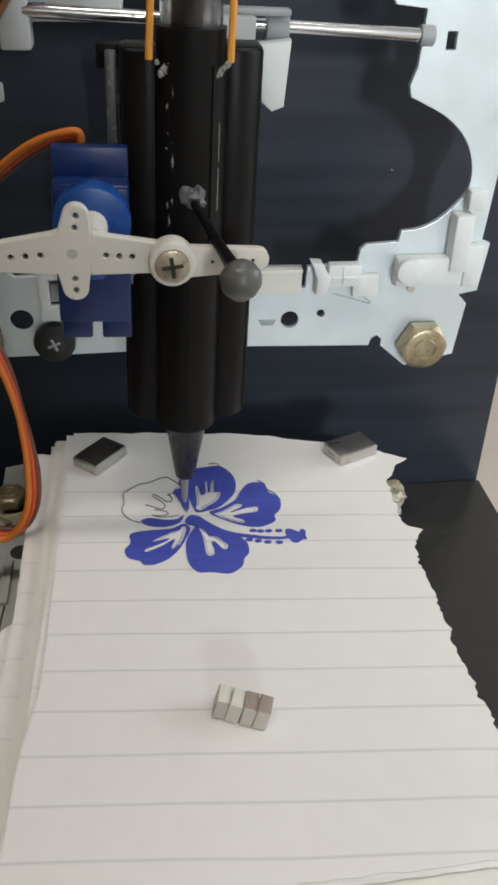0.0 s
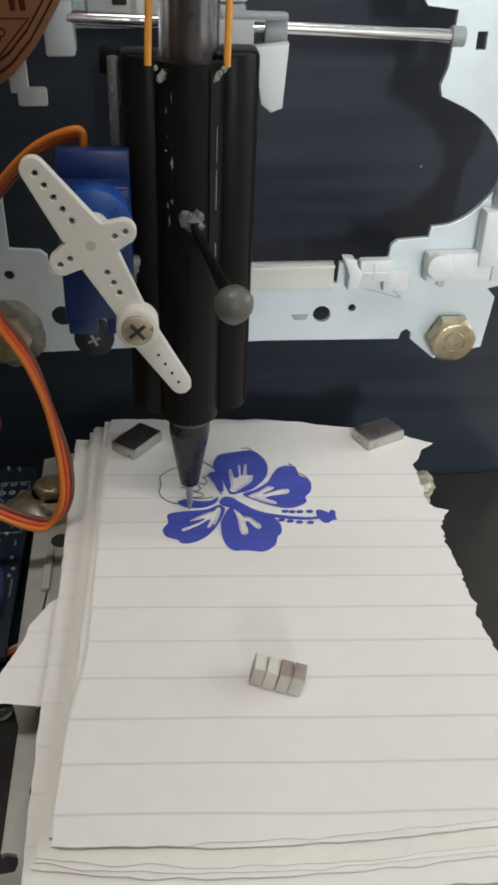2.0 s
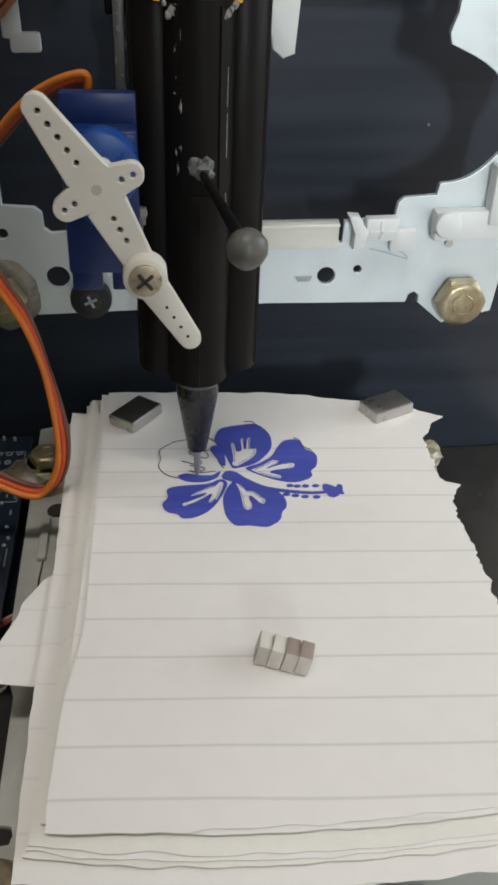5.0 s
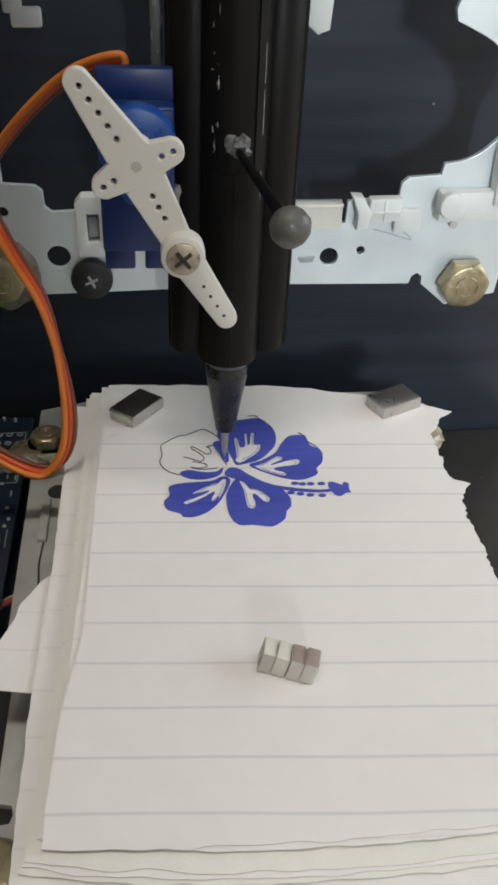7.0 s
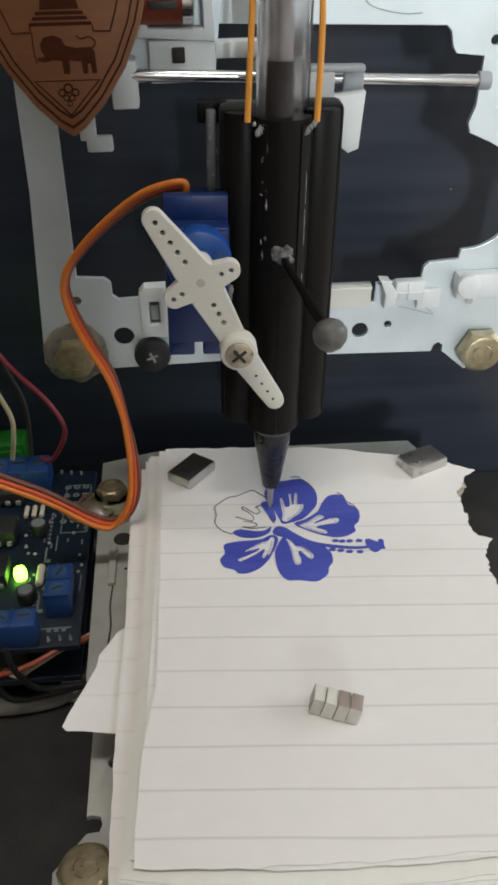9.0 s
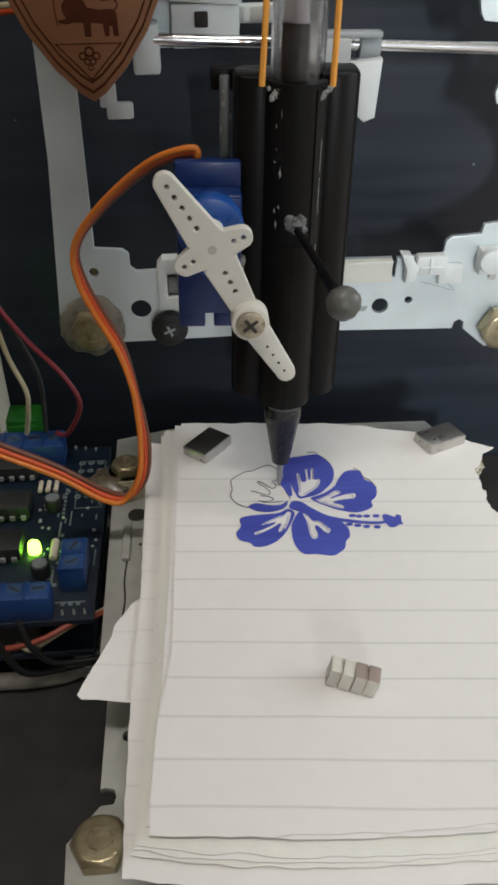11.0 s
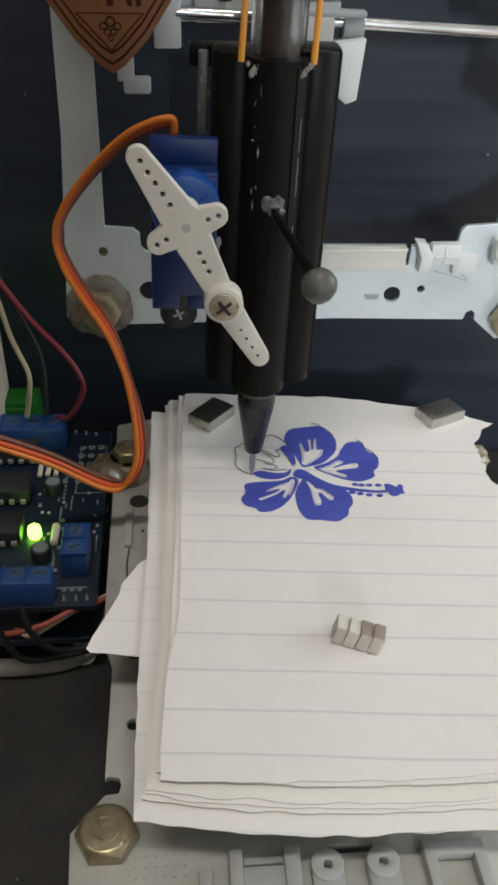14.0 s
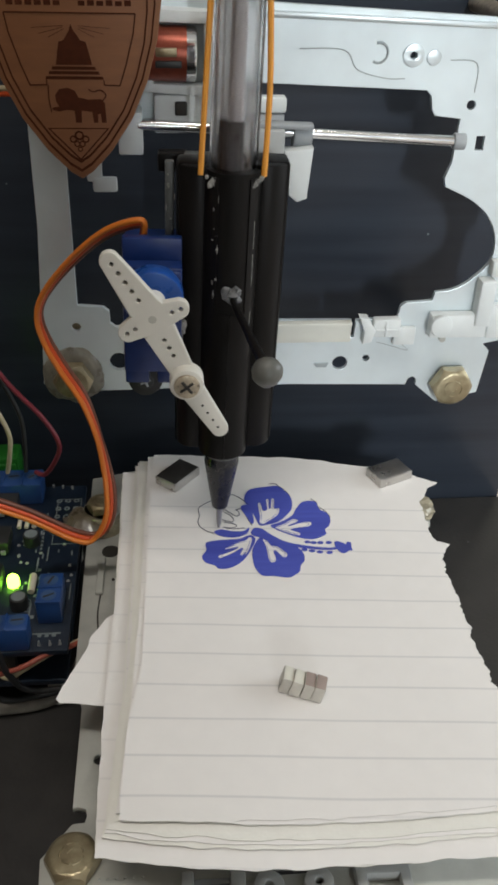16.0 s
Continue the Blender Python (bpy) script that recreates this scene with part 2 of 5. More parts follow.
def solo(name, bm, material, at, label, category, group="", kind="", smooth=True):
    """A thing that is a single mesh."""
    ob = part(name, bm, material, None, "", at, smooth)
    return tagged(ob, label, category, group, kind)


def join(*bms):
    out = bms[0]
    for b in bms[1:]:
        me = bpy.data.meshes.new("tmp")
        b.to_mesh(me)
        b.free()
        out.from_mesh(me)
        bpy.data.meshes.remove(me)
    return out


def box(x0, x1, y0, y1, z0, z1, bevel=0.3, m=None):
    bm = bmesh.new()
    bmesh.ops.create_cube(bm, size=1)
    for v in bm.verts:
        v.co = Vector(((x0, x1)[v.co.x > 0], (y0, y1)[v.co.y > 0], (z0, z1)[v.co.z > 0]))
    if bevel:
        bmesh.ops.bevel(bm, geom=bm.edges[:], offset=bevel, segments=2, affect="EDGES", profile=0.5)
    if m:
        bm.transform(m)
    return bm


def rod(a, b, r, r2=None, n=24, bevel=0.0):
    """A cylinder or cone from a to b."""
    a, b = Vector(a), Vector(b)
    bm = bmesh.new()
    bmesh.ops.create_cone(bm, cap_ends=True, segments=n, radius1=r, radius2=r if r2 is None else r2, depth=(b - a).length)
    if bevel:
        rims = [e for e in bm.edges if len(e.link_faces) == 2 and any(len(f.verts) > 4 for f in e.link_faces)]
        bmesh.ops.bevel(bm, geom=rims, offset=bevel, segments=2, affect="EDGES", profile=0.5)
    bm.transform(Matrix.Translation((a + b) / 2) @ (b - a).to_track_quat("Z", "Y").to_matrix().to_4x4())
    return bm


def ball(c, r, squash=(1, 1, 1), n=16, rough=0.0):
    bm = bmesh.new()
    bmesh.ops.create_uvsphere(bm, u_segments=n, v_segments=n // 2 + 2, radius=1)
    for v in bm.verts:
        k = 1 + rough * noise.noise(v.co * 2.3 + Vector(c))
        v.co = Vector(c) + Vector((v.co.x * r * squash[0], v.co.y * r * squash[1], v.co.z * r * squash[2])) * k
    return bm


def smooth_path(pts, per=6, closed=False):
    """Catmull-Rom through the points."""
    P = [Vector(p) for p in pts]
    n = len(P)
    out = []
    for i in range(n if closed else n - 1):
        if closed:
            a, b, c, d = P[i - 1], P[i], P[(i + 1) % n], P[(i + 2) % n]
        else:
            a, b, c, d = P[max(i - 1, 0)], P[i], P[i + 1], P[min(i + 2, n - 1)]
        for k in range(per):
            t = k / per
            out.append(0.5 * (2 * b + (c - a) * t + (2 * a - 5 * b + 4 * c - d) * t * t + (3 * b - a - 3 * c + d) * t ** 3))
    if not closed:
        out.append(P[-1])
    return out


def tube(pts, r, n=10, per=6, shift=None, taper=None):
    """A round wire along a smooth path; shift moves each path point before sweeping."""
    path = smooth_path(pts, per)
    if shift:
        path = [p + shift(i / (len(path) - 1)) for i, p in enumerate(path)]
    bm = bmesh.new()
    rings, up = [], Vector((0.13, 0.2, 1)).normalized()
    for i, p in enumerate(path):
        d = (path[min(i + 1, len(path) - 1)] - path[max(i - 1, 0)]).normalized()
        s = d.cross(up)
        s = s.normalized() if s.length > 1e-4 else Vector((1, 0, 0))
        up = s.cross(d).normalized()
        rr = r * (taper(i / (len(path) - 1)) if taper else 1)
        rings.append([bm.verts.new(p + (s * math.cos(a) + up * math.sin(a)) * rr) for a in (2 * math.pi * k / n for k in range(n))])
    for A, B in zip(rings, rings[1:]):
        for k in range(n):
            bm.faces.new((A[k], A[(k + 1) % n], B[(k + 1) % n], B[k]))
    bm.faces.new(rings[0][::-1])
    bm.faces.new(rings[-1])
    return bm


def ring_pts(cx, cy, r, n=20):
    return [(cx + r * math.cos(2 * math.pi * k / n), cy + r * math.sin(2 * math.pi * k / n)) for k in range(n)]


def slab(outer, holes=(), thick=1.0, bevel=0.1, plane="xz", level=0.0):
    """A flat piece with holes, cut along outlines. plane xz: level is the y of its middle; xy: its z."""
    cu = bpy.data.curves.new("tmp", "CURVE")
    cu.dimensions, cu.fill_mode = "2D", "BOTH"
    cu.extrude, cu.bevel_depth, cu.bevel_resolution = max(thick / 2 - bevel, 0.001), bevel, 1
    for loop in (outer, *holes):
        sp = cu.splines.new("POLY")
        sp.points.add(len(loop) - 1)
        for p, q in zip(sp.points, loop):
            p.co = (q[0], q[1], 0, 1)
        sp.use_cyclic_u = True
    if bevel:
        cu.offset = -bevel
    ob = bpy.data.objects.new("tmp", cu)
    scene.collection.objects.link(ob)
    me = bpy.data.meshes.new_from_object(ob.evaluated_get(bpy.context.evaluated_depsgraph_get()))
    bm = bmesh.new()
    bm.from_mesh(me)
    bpy.data.objects.remove(ob)
    bpy.data.curves.remove(cu)
    bpy.data.meshes.remove(me)
    bmesh.ops.remove_doubles(bm, verts=bm.verts, dist=1e-5)
    if plane == "xz":
        bm.transform(Matrix(((1, 0, 0, 0), (0, 0, -1, level), (0, 1, 0, 0), (0, 0, 0, 1))))
    else:
        bm.transform(Matrix.Translation((0, 0, level)))
    return bm


def hexhead(c, axis, r, h, n=48):
    """A hexagon bolt head whose corners are turned off to a round crown, its face towards axis."""
    c, axis = Vector(c), Vector(axis)
    bm = bmesh.new()
    rings = []
    for level in range(4):
        row = []
        for k in range(n):
            a = 2 * math.pi * k / n
            rr = r * 0.5 * math.sqrt(3) / math.cos((a % (math.pi / 3)) - math.pi / 6)
            z = 0.0
            if level == 1:
                z = h * 0.86 - (rr - 0.866 * r) * 1.5
            elif level == 2:
                rr, z = 0.80 * r, h * 0.96
            elif level == 3:
                rr, z = 0.70 * r, h
            row.append(bm.verts.new((rr * math.cos(a), rr * math.sin(a), z)))
        rings.append(row)
    for A, B in zip(rings, rings[1:]):
        for k in range(n):
            bm.faces.new((A[k], A[(k + 1) % n], B[(k + 1) % n], B[k]))
    bm.faces.new(rings[0][::-1])
    bm.faces.new(rings[-1])
    bm.transform(Matrix.Translation(c) @ axis.to_track_quat("Z", "Y").to_matrix().to_4x4())
    return bm


def lettering(text, x, y, z, size, turn=0.0):
    """Printed letters lying on a level face."""
    cu = bpy.data.curves.new("tmp", "FONT")
    cu.body, cu.size, cu.extrude, cu.align_x, cu.align_y = text, size, 0.03, "CENTER", "CENTER"
    cu.resolution_u = 2
    ob = bpy.data.objects.new("tmp", cu)
    scene.collection.objects.link(ob)
    me = bpy.data.meshes.new_from_object(ob.evaluated_get(bpy.context.evaluated_depsgraph_get()))
    bm = bmesh.new()
    bm.from_mesh(me)
    bpy.data.objects.remove(ob)
    bpy.data.curves.remove(cu)
    bpy.data.meshes.remove(me)
    bm.transform(Matrix.Translation((x, y, z)) @ Matrix.Rotation(radians(turn), 4, "Z"))
    return bm


# ---- room ----
def room():
    def wall(name, x0, x1, y0, y1, z0, z1, m, holes=None):
        solo(name, box(x0, x1, y0, y1, z0, z1, 0), m, ((x0 + x1) / 2, (y0 + y1) / 2, z0), "plain painted wall of the room", "wall", kind="structure", smooth=False)
    wall("wall_north", -2000, 2000, 1600, 1700, -790, 1800, WALL)
    # unseen; dark so that less light reaches the machine's left side
    wall("wall_west", -2100, -2000, -1000, 1700, -790, 1800, WALL_DIMMING)
    # unseen south wall, added with an opening x 56..480, z 60..860; its left edge keeps the key lamp off the left, in
    # place of the phone's shadow
    wall("wall_south", -2000, 56, -1000, -900, -790, 1800, WALL_DIMMING)
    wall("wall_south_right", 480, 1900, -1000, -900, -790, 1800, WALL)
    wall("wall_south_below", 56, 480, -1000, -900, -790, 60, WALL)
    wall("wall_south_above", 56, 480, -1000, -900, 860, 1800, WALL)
    # east wall with a window opening y -800..500, z 150..1250
    wall("wall_east", 1900, 2000, 500, 1600, -790, 1800, WALL)
    wall("wall_east_front", 1900, 2000, -1000, -800, -790, 1800, WALL)
    wall("wall_east_below", 1900, 2000, -800, 500, -790, 150, WALL)
    wall("wall_east_above", 1900, 2000, -800, 500, 1250, 1800, WALL)
    solo("ceiling", box(-2100, 2000, -1000, 1700, 1800, 1850, 0), CEIL, (0, 0, 1800), "white painted ceiling of the room", "ceiling", kind="structure", smooth=False)
    solo("floor", box(-2100, 2000, -1000, 1700, -840, -790, 0), FLOOR, (0, 0, -840), "grey tiled floor of the room", "floor", kind="structure", smooth=False)
    t = thing("table", (0, 0, -790), "pale beige laminate table under the machine", "table")
    part("tabletop", box(-700, 700, -600, 400, -70, -41, 3), TABLE, t)
    for x in (-660, 660):
        for y in (-560, 360):
            part("leg", box(x - 25, x + 25, y - 25, y + 25, -790, -70, 3), TABLE, t)


# ---- the machine's stand ----
def stand():
    s = thing("plotter_stand", (0, 0, -41), "black painted plywood stand of the drawing machine", "stand")
    # stretched unseen to the front and left, so the plate's left side reflects black
    part("base_board", box(-320, 63, -420, 29.9, -41, -35, 0.6), BLACK_BASE, s)
    for x, z, r in ((27.0, 52.6, 0.28), (14, 12, 0.16), (-20, 118, 0.2), (8, 121, 0.16), (-80, 66, 0.2), (-96, 80, 0.15)):
        part("paint_fleck", rod((x, 30.0, z), (x, 29.9, z), r, n=8), SILK, s)
    for x, y, r in ((50, -40, 0.22), (38, -70, 0.16), (-86, -75, 0.22), (-78, -92, 0.2), (-96, -100, 0.18), (46, 8, 0.16)):
        part("paint_fleck", rod((x, y, -35.0), (x, y, -34.92), r, n=8), SILK, s)
    part("back_board", box(-320, 62.5, 30, 36, -41, 230, 0.6), BLACK_BOARD, s, "upright black board with faint brush streaks")


def bolt(parent, c, axis, r=5.2, h=4.6, washer=0.0, shank=30.0):
    c, axis = Vector(c), Vector(axis)
    b = part("bolt", hexhead(c, axis, r, h), BRASS, parent, "yellow zinc hexagon bolt")
    part("shank", rod(c - axis * 0.2, c - axis * shank, 2.6), BRASS, b)
    if washer:
        part("washer", rod(c - axis * 0.1, c - axis * 1.1, washer, n=32, bevel=0.2), DULL_STEEL, b)
    side = axis.orthogonal().normalized()
    up = axis.cross(side)
    # raised grade marks on the crown
    for a0, a1, rr in ((20, 75, 2.1), (95, 150, 2.2), (170, 215, 2.0), (235, 300, 2.2), (315, 355, 2.0), (40, 130, 0.8)):
        arc = [c + axis * (h - 0.02) + (side * math.cos(radians(a)) + up * math.sin(radians(a))) * rr * r / 5.2 for a in np.linspace(a0, a1, 4)]
        part("mark", tube(arc, 0.21, 6, 3), BRASS, b)
    return b


# ---- the upright drive chassis ----
def upper_chassis():
    g = thing("upright_drive_chassis", (0, 0, 24), "bare zinc steel drive frame bolted upright before the board", "drive chassis")
    outer = [(-71.8, 27), (-70.5, 24.6), (-57, 24.6), (-40, 24.8), (-12, 25.3), (17.2, 24.5), (17.7, 26.2), (18.8, 26.8), (19.8, 26.0), (19.8, 24.4),
             (25.6, 19.4), (36.0, 21.8), (37.2, 33.5), (35.2, 35.6), (39.0, 36.4), (40.0, 46.5), (38.2, 47.2), (39.0, 60), (41.5, 62), (43, 90),
             (41, 107.5), (22, 108.4), (-23.5, 110.4), (-28.5, 112.0), (-41, 112.8), (-66, 113.6), (-68.5, 111), (-69.2, 66)]
    arc = [(24.4, 72.3), (27.4, 70.6), (30.6, 67.8), (32.8, 64.2), (33.7, 60.2), (33.2, 56.8), (31.2, 54.2), (28.4, 51.6), (25.0, 49.9), (21.3, 49.4)]
    opening = [(-62.2, 47.2), (-61.8, 85.5), (-31, 86.5), (-30, 95.8), (13.0, 94.3), (14.0, 93.2), (14.6, 90.4), (15.4, 89.3), (20.9, 88.7), (20.5, 79.5), (19.4, 76.2),
               (19.9, 74.3)] + [(v.x, v.y) for v in smooth_path([(x, z, 0) for x, z in arc], 4)] + [(20.9, 47.2), (14.6, 46.8), (13.4, 45.8), (13.0, 43), (3.0, 42.4), (2.8, 38.0), (2.1, 38.0), (1.9, 42.5),
               (-20, 42.8), (-42, 42), (-53.8, 41.6), (-55, 42.6), (-55.1, 45.6), (-56.4, 46.7)]
    holes = [opening, ring_pts(0, 31.0, 1.85), ring_pts(6.4, 32.2, 0.85), ring_pts(-53.5, 32.5, 2.3), ring_pts(-62.9, 41.7, 1.05),
             ring_pts(22.8, 91.5, 0.95), ring_pts(9.2, 101.0, 0.7), [(25.1, 82.2), (26.9, 82.2), (26.9, 85.2), (25.1, 85.2)]]
    part("plate", slab(outer, holes, 1.2, 0.12, "xz", 0.6), STEEL, g, "zinc plated pressed steel plate with openings", smooth=False)
    part("flange", box(-19, 1.8, -1.5, 0, 37.4, 42.7, 0.3), CREAM_STEEL, g, "cream folded lip along the lower bar")
    part("flange_lip", box(-19, 1.8, -2.3, -1.4, 41.9, 42.7, 0.25), CREAM_STEEL, g)
    part("top_flange", box(-23, 40, -2.2, 0, 107.0, 108.0, 0.3, Matrix.Rotation(radians(1.9), 4, "Y") @ Matrix.Translation((-3.6, 0, 0.2))), STEEL, g)
    # pressed ribs and marks
    part("rib", tube([(-14, -0.05, 102.0), (-5, -0.05, 101.8), (-2, -0.05, 98.2), (4, -0.05, 96.6), (8, -0.05, 96.6)], 0.12, 6), SEAM, g)
    part("pressed_ring", tube([(2.0 + 1.9 * math.cos(a), -0.05, 101.4 + 1.9 * math.sin(a)) for a in (radians(d) for d in range(-120, 130, 25))], 0.28, 6), SEAM, g)
    part("boss", slab(ring_pts(9.2, 101, 2.2, 28), [ring_pts(9.2, 101, 0.75, 16)], 0.5, 0.1, "xz", -0.22), STEEL, g)
    part("boss", rod((13.5, 0, 100.6), (13.5, -0.3, 100.6), 1.5, bevel=0.1), STEEL, g)
    part("rib", tube([(17, -0.05, 100.2), (22.6, -0.05, 99.6), (23.0, -0.05, 94.0)], 0.12, 6), SEAM, g)
    part("pressed_tab", slab([(-6.5, 31.2), (-2.8, 31.2), (-3.4, 30.0), (-5.8, 30.0)], (), 0.4, 0.05, "xz", -0.1), SEAM, g)
    part("scratch", tube([(8.5, -0.05, 36.6), (12, -0.05, 35.6), (16.5, -0.05, 34.2), (14.5, -0.05, 36.0), (12.5, -0.05, 35.9)], 0.08, 5), SEAM, g)
    # white plastic clips at the lower bar
    part("clip", slab([(3.2, 44.4), (5.4, 44.2), (7.3, 41.0), (6.6, 38.0), (4.4, 37.6), (4.6, 40.8)], (), 3.0, 0.3, "xz", -1.6), WHITE_PLASTIC, g)
    part("clip", box(6.9, 13.4, -2.6, 0, 39.0, 43.6, 0.4), WHITE_PLASTIC, g)
    part("clip", box(12.2, 17.5, -1.6, 0, 36.4, 41.0, 0.4), WHITE_PLASTIC, g)
    part("clip", box(20.4, 34.2, -3.2, 0, 38.8, 44.8, 0.6), WHITE_PLASTIC, g)
    part("bushing", rod((22.6, -3.2, 42.6), (22.6, -5.0, 42.6), 2.6, bevel=0.4), WHITE_PLASTIC, g)
    part("clip", box(30.8, 34.6, -4.0, 0, 42.0, 53.5, 0.6), WHITE_PLASTIC, g)
    part("clip", box(34.4, 38.0, -2.6, 0, 38.2, 47.0, 0.5), WHITE_PLASTIC, g)
    part("clip", box(33.0, 36.6, -3.0, 0, 54.0, 58.0, 0.6), WHITE_PLASTIC, g)
    part("clip_rib", box(7.6, 12.8, -2.9, -2.5, 40.6, 41.2, 0.15), WHITE_PLASTIC, g)
    part("clip_rib", box(9.6, 10.2, -2.9, -2.5, 39.4, 43.2, 0.15), WHITE_PLASTIC, g)
    part("small_screw", rod((24.6, 0, 37.4), (24.6, -0.8, 37.4), 0.8), DULL_STEEL, g)
    part("rod_holder", rod((18.9, -3.6, 85.1), (21.4, -3.6, 85.0), 1.7, n=20, bevel=0.25), GREY_PLASTIC, g)
    # left side
    part("hook", box(-56.5, -51.4, -1.9, -0.5, 73.8, 77.0, 0.5), WHITE_PLASTIC, g)
    part("hook", box(-57.6, -54.4, -1.7, -0.5, 76.0, 86.5, 0.4), WHITE_PLASTIC, g)
    part("rod_holder", box(-50.5, -45.6, -5.5, 0, 82.5, 91.0, 0.5), WHITE_PLASTIC, g)
    part("bracket", slab([(-49.2, 33.8), (-43.4, 33.8), (-43.4, 45.6), (-48.0, 45.6), (-49.2, 44.2)], [[(-47.2, 36.8), (-45.0, 36.8), (-45.0, 42.2), (-47.2, 42.2)]], 3.4, 0.35, "xz", -1.8), WHITE_PLASTIC, g)
    part("bracket_lip", box(-47.1, -45.1, -2.6, -1.0, 37.4, 41.2, 0.3), GREY_PLASTIC, g)
    part("grommet", rod((-47.4, 0, 28.4), (-47.4, -2.6, 28.4), 4.1, n=32, bevel=0.7), W_BLACK, g, "black rubber grommet with a screw")
    part("grommet_screw", rod((-47.4, -2.6, 28.4), (-47.4, -3.0, 28.4), 2.0, bevel=0.2), CHIP, g)
    for dx, dz in ((1.2, 0.5), (-0.5, 1.2)):
        part("screw_slot", rod((-47.4 - dx, -3.0, 28.4 - dz), (-47.4 + dx, -3.0, 28.4 + dz), 0.28, n=6), GREY_PLASTIC, g)
    # motor cradle and motor, top left
    part("cradle", slab([(-45, 109.5), (-31.5, 109), (-31, 93.6), (-45, 94.6)], [[(-43, 107), (-33.2, 106.8), (-33.0, 95.8), (-43, 96.2)]], 5.0, 0.5, "xz", -2.6), WHITE_PLASTIC, g)
    m = part("motor", rod((-58, -3.0, 101.6), (-34.6, -3.0, 101.2), 5.0, bevel=0.5), ROD, g, "small silver stepper motor with copper winding")
    part("winding", rod((-46, -3.2, 101.5), (-36.6, -3.2, 101.3), 5.06), COPPER, m)
    part("winding_clip", box(-42.5, -38.5, -8.7, -7.9, 101.6, 103.2, 0.2), BRASS, m)
    part("winding_gap", box(-42.6, -37.6, -8.4, -7.8, 99.6, 100.9, 0.2), CHIP, m)
    part("bridge", box(-31, -16.5, -3.4, 0, 90.4, 93.4, 0.5), WHITE_PLASTIC, g)
    part("bridge_block", box(-24, -16.8, -3.2, 0, 87.0, 90.2, 0.5), GREY_PLASTIC, g)
    part("slot", box(-39, -36.6, -5.4, -3.6, 90.2, 92.8, 0.3), HOLE_SHADE, g)
    part("cradle_foot", box(-43.2, -31, -4.4, 0, 86.6, 94.0, 0.5), WHITE_PLASTIC, g)
    part("guide_rod", rod((-46.5, -4.5, 88.4), (21.2, -3.6, 85.0), 1.15, n=20), ROD, g, "polished steel guide rod")
    part("boss", rod((-27.4, 0, 103.4), (-27.4, -0.6, 103.4), 2.5, bevel=0.2), STEEL, g)
    # bolts through to the board
    bolt(g, (28.2, -1.0, 25.4), (0, -1, 0), 5.3, 3.4, shank=32)
    bolt(g, (-64.4, -1.9, 29.4), (0, -1, 0), 4.8, 3.0, shank=32)
    part("glue_blob", ball((-64.6, -0.3, 29.2), 7.3, (1, 0.2, 1), 28, 0.12), GLUE_PALE, g, "dull hot glue pressed flat round the bolt")
    b = part("top_bolt", rod((30.5, -1, 107.2), (30.0, -14, 107.8), 1.9, bevel=0.6), SCREW, g, "long screw end at the upper corner")
    part("shank", rod((30.5, -1, 107.2), (30.5, 30, 107.2), 1.9), SCREW, b)


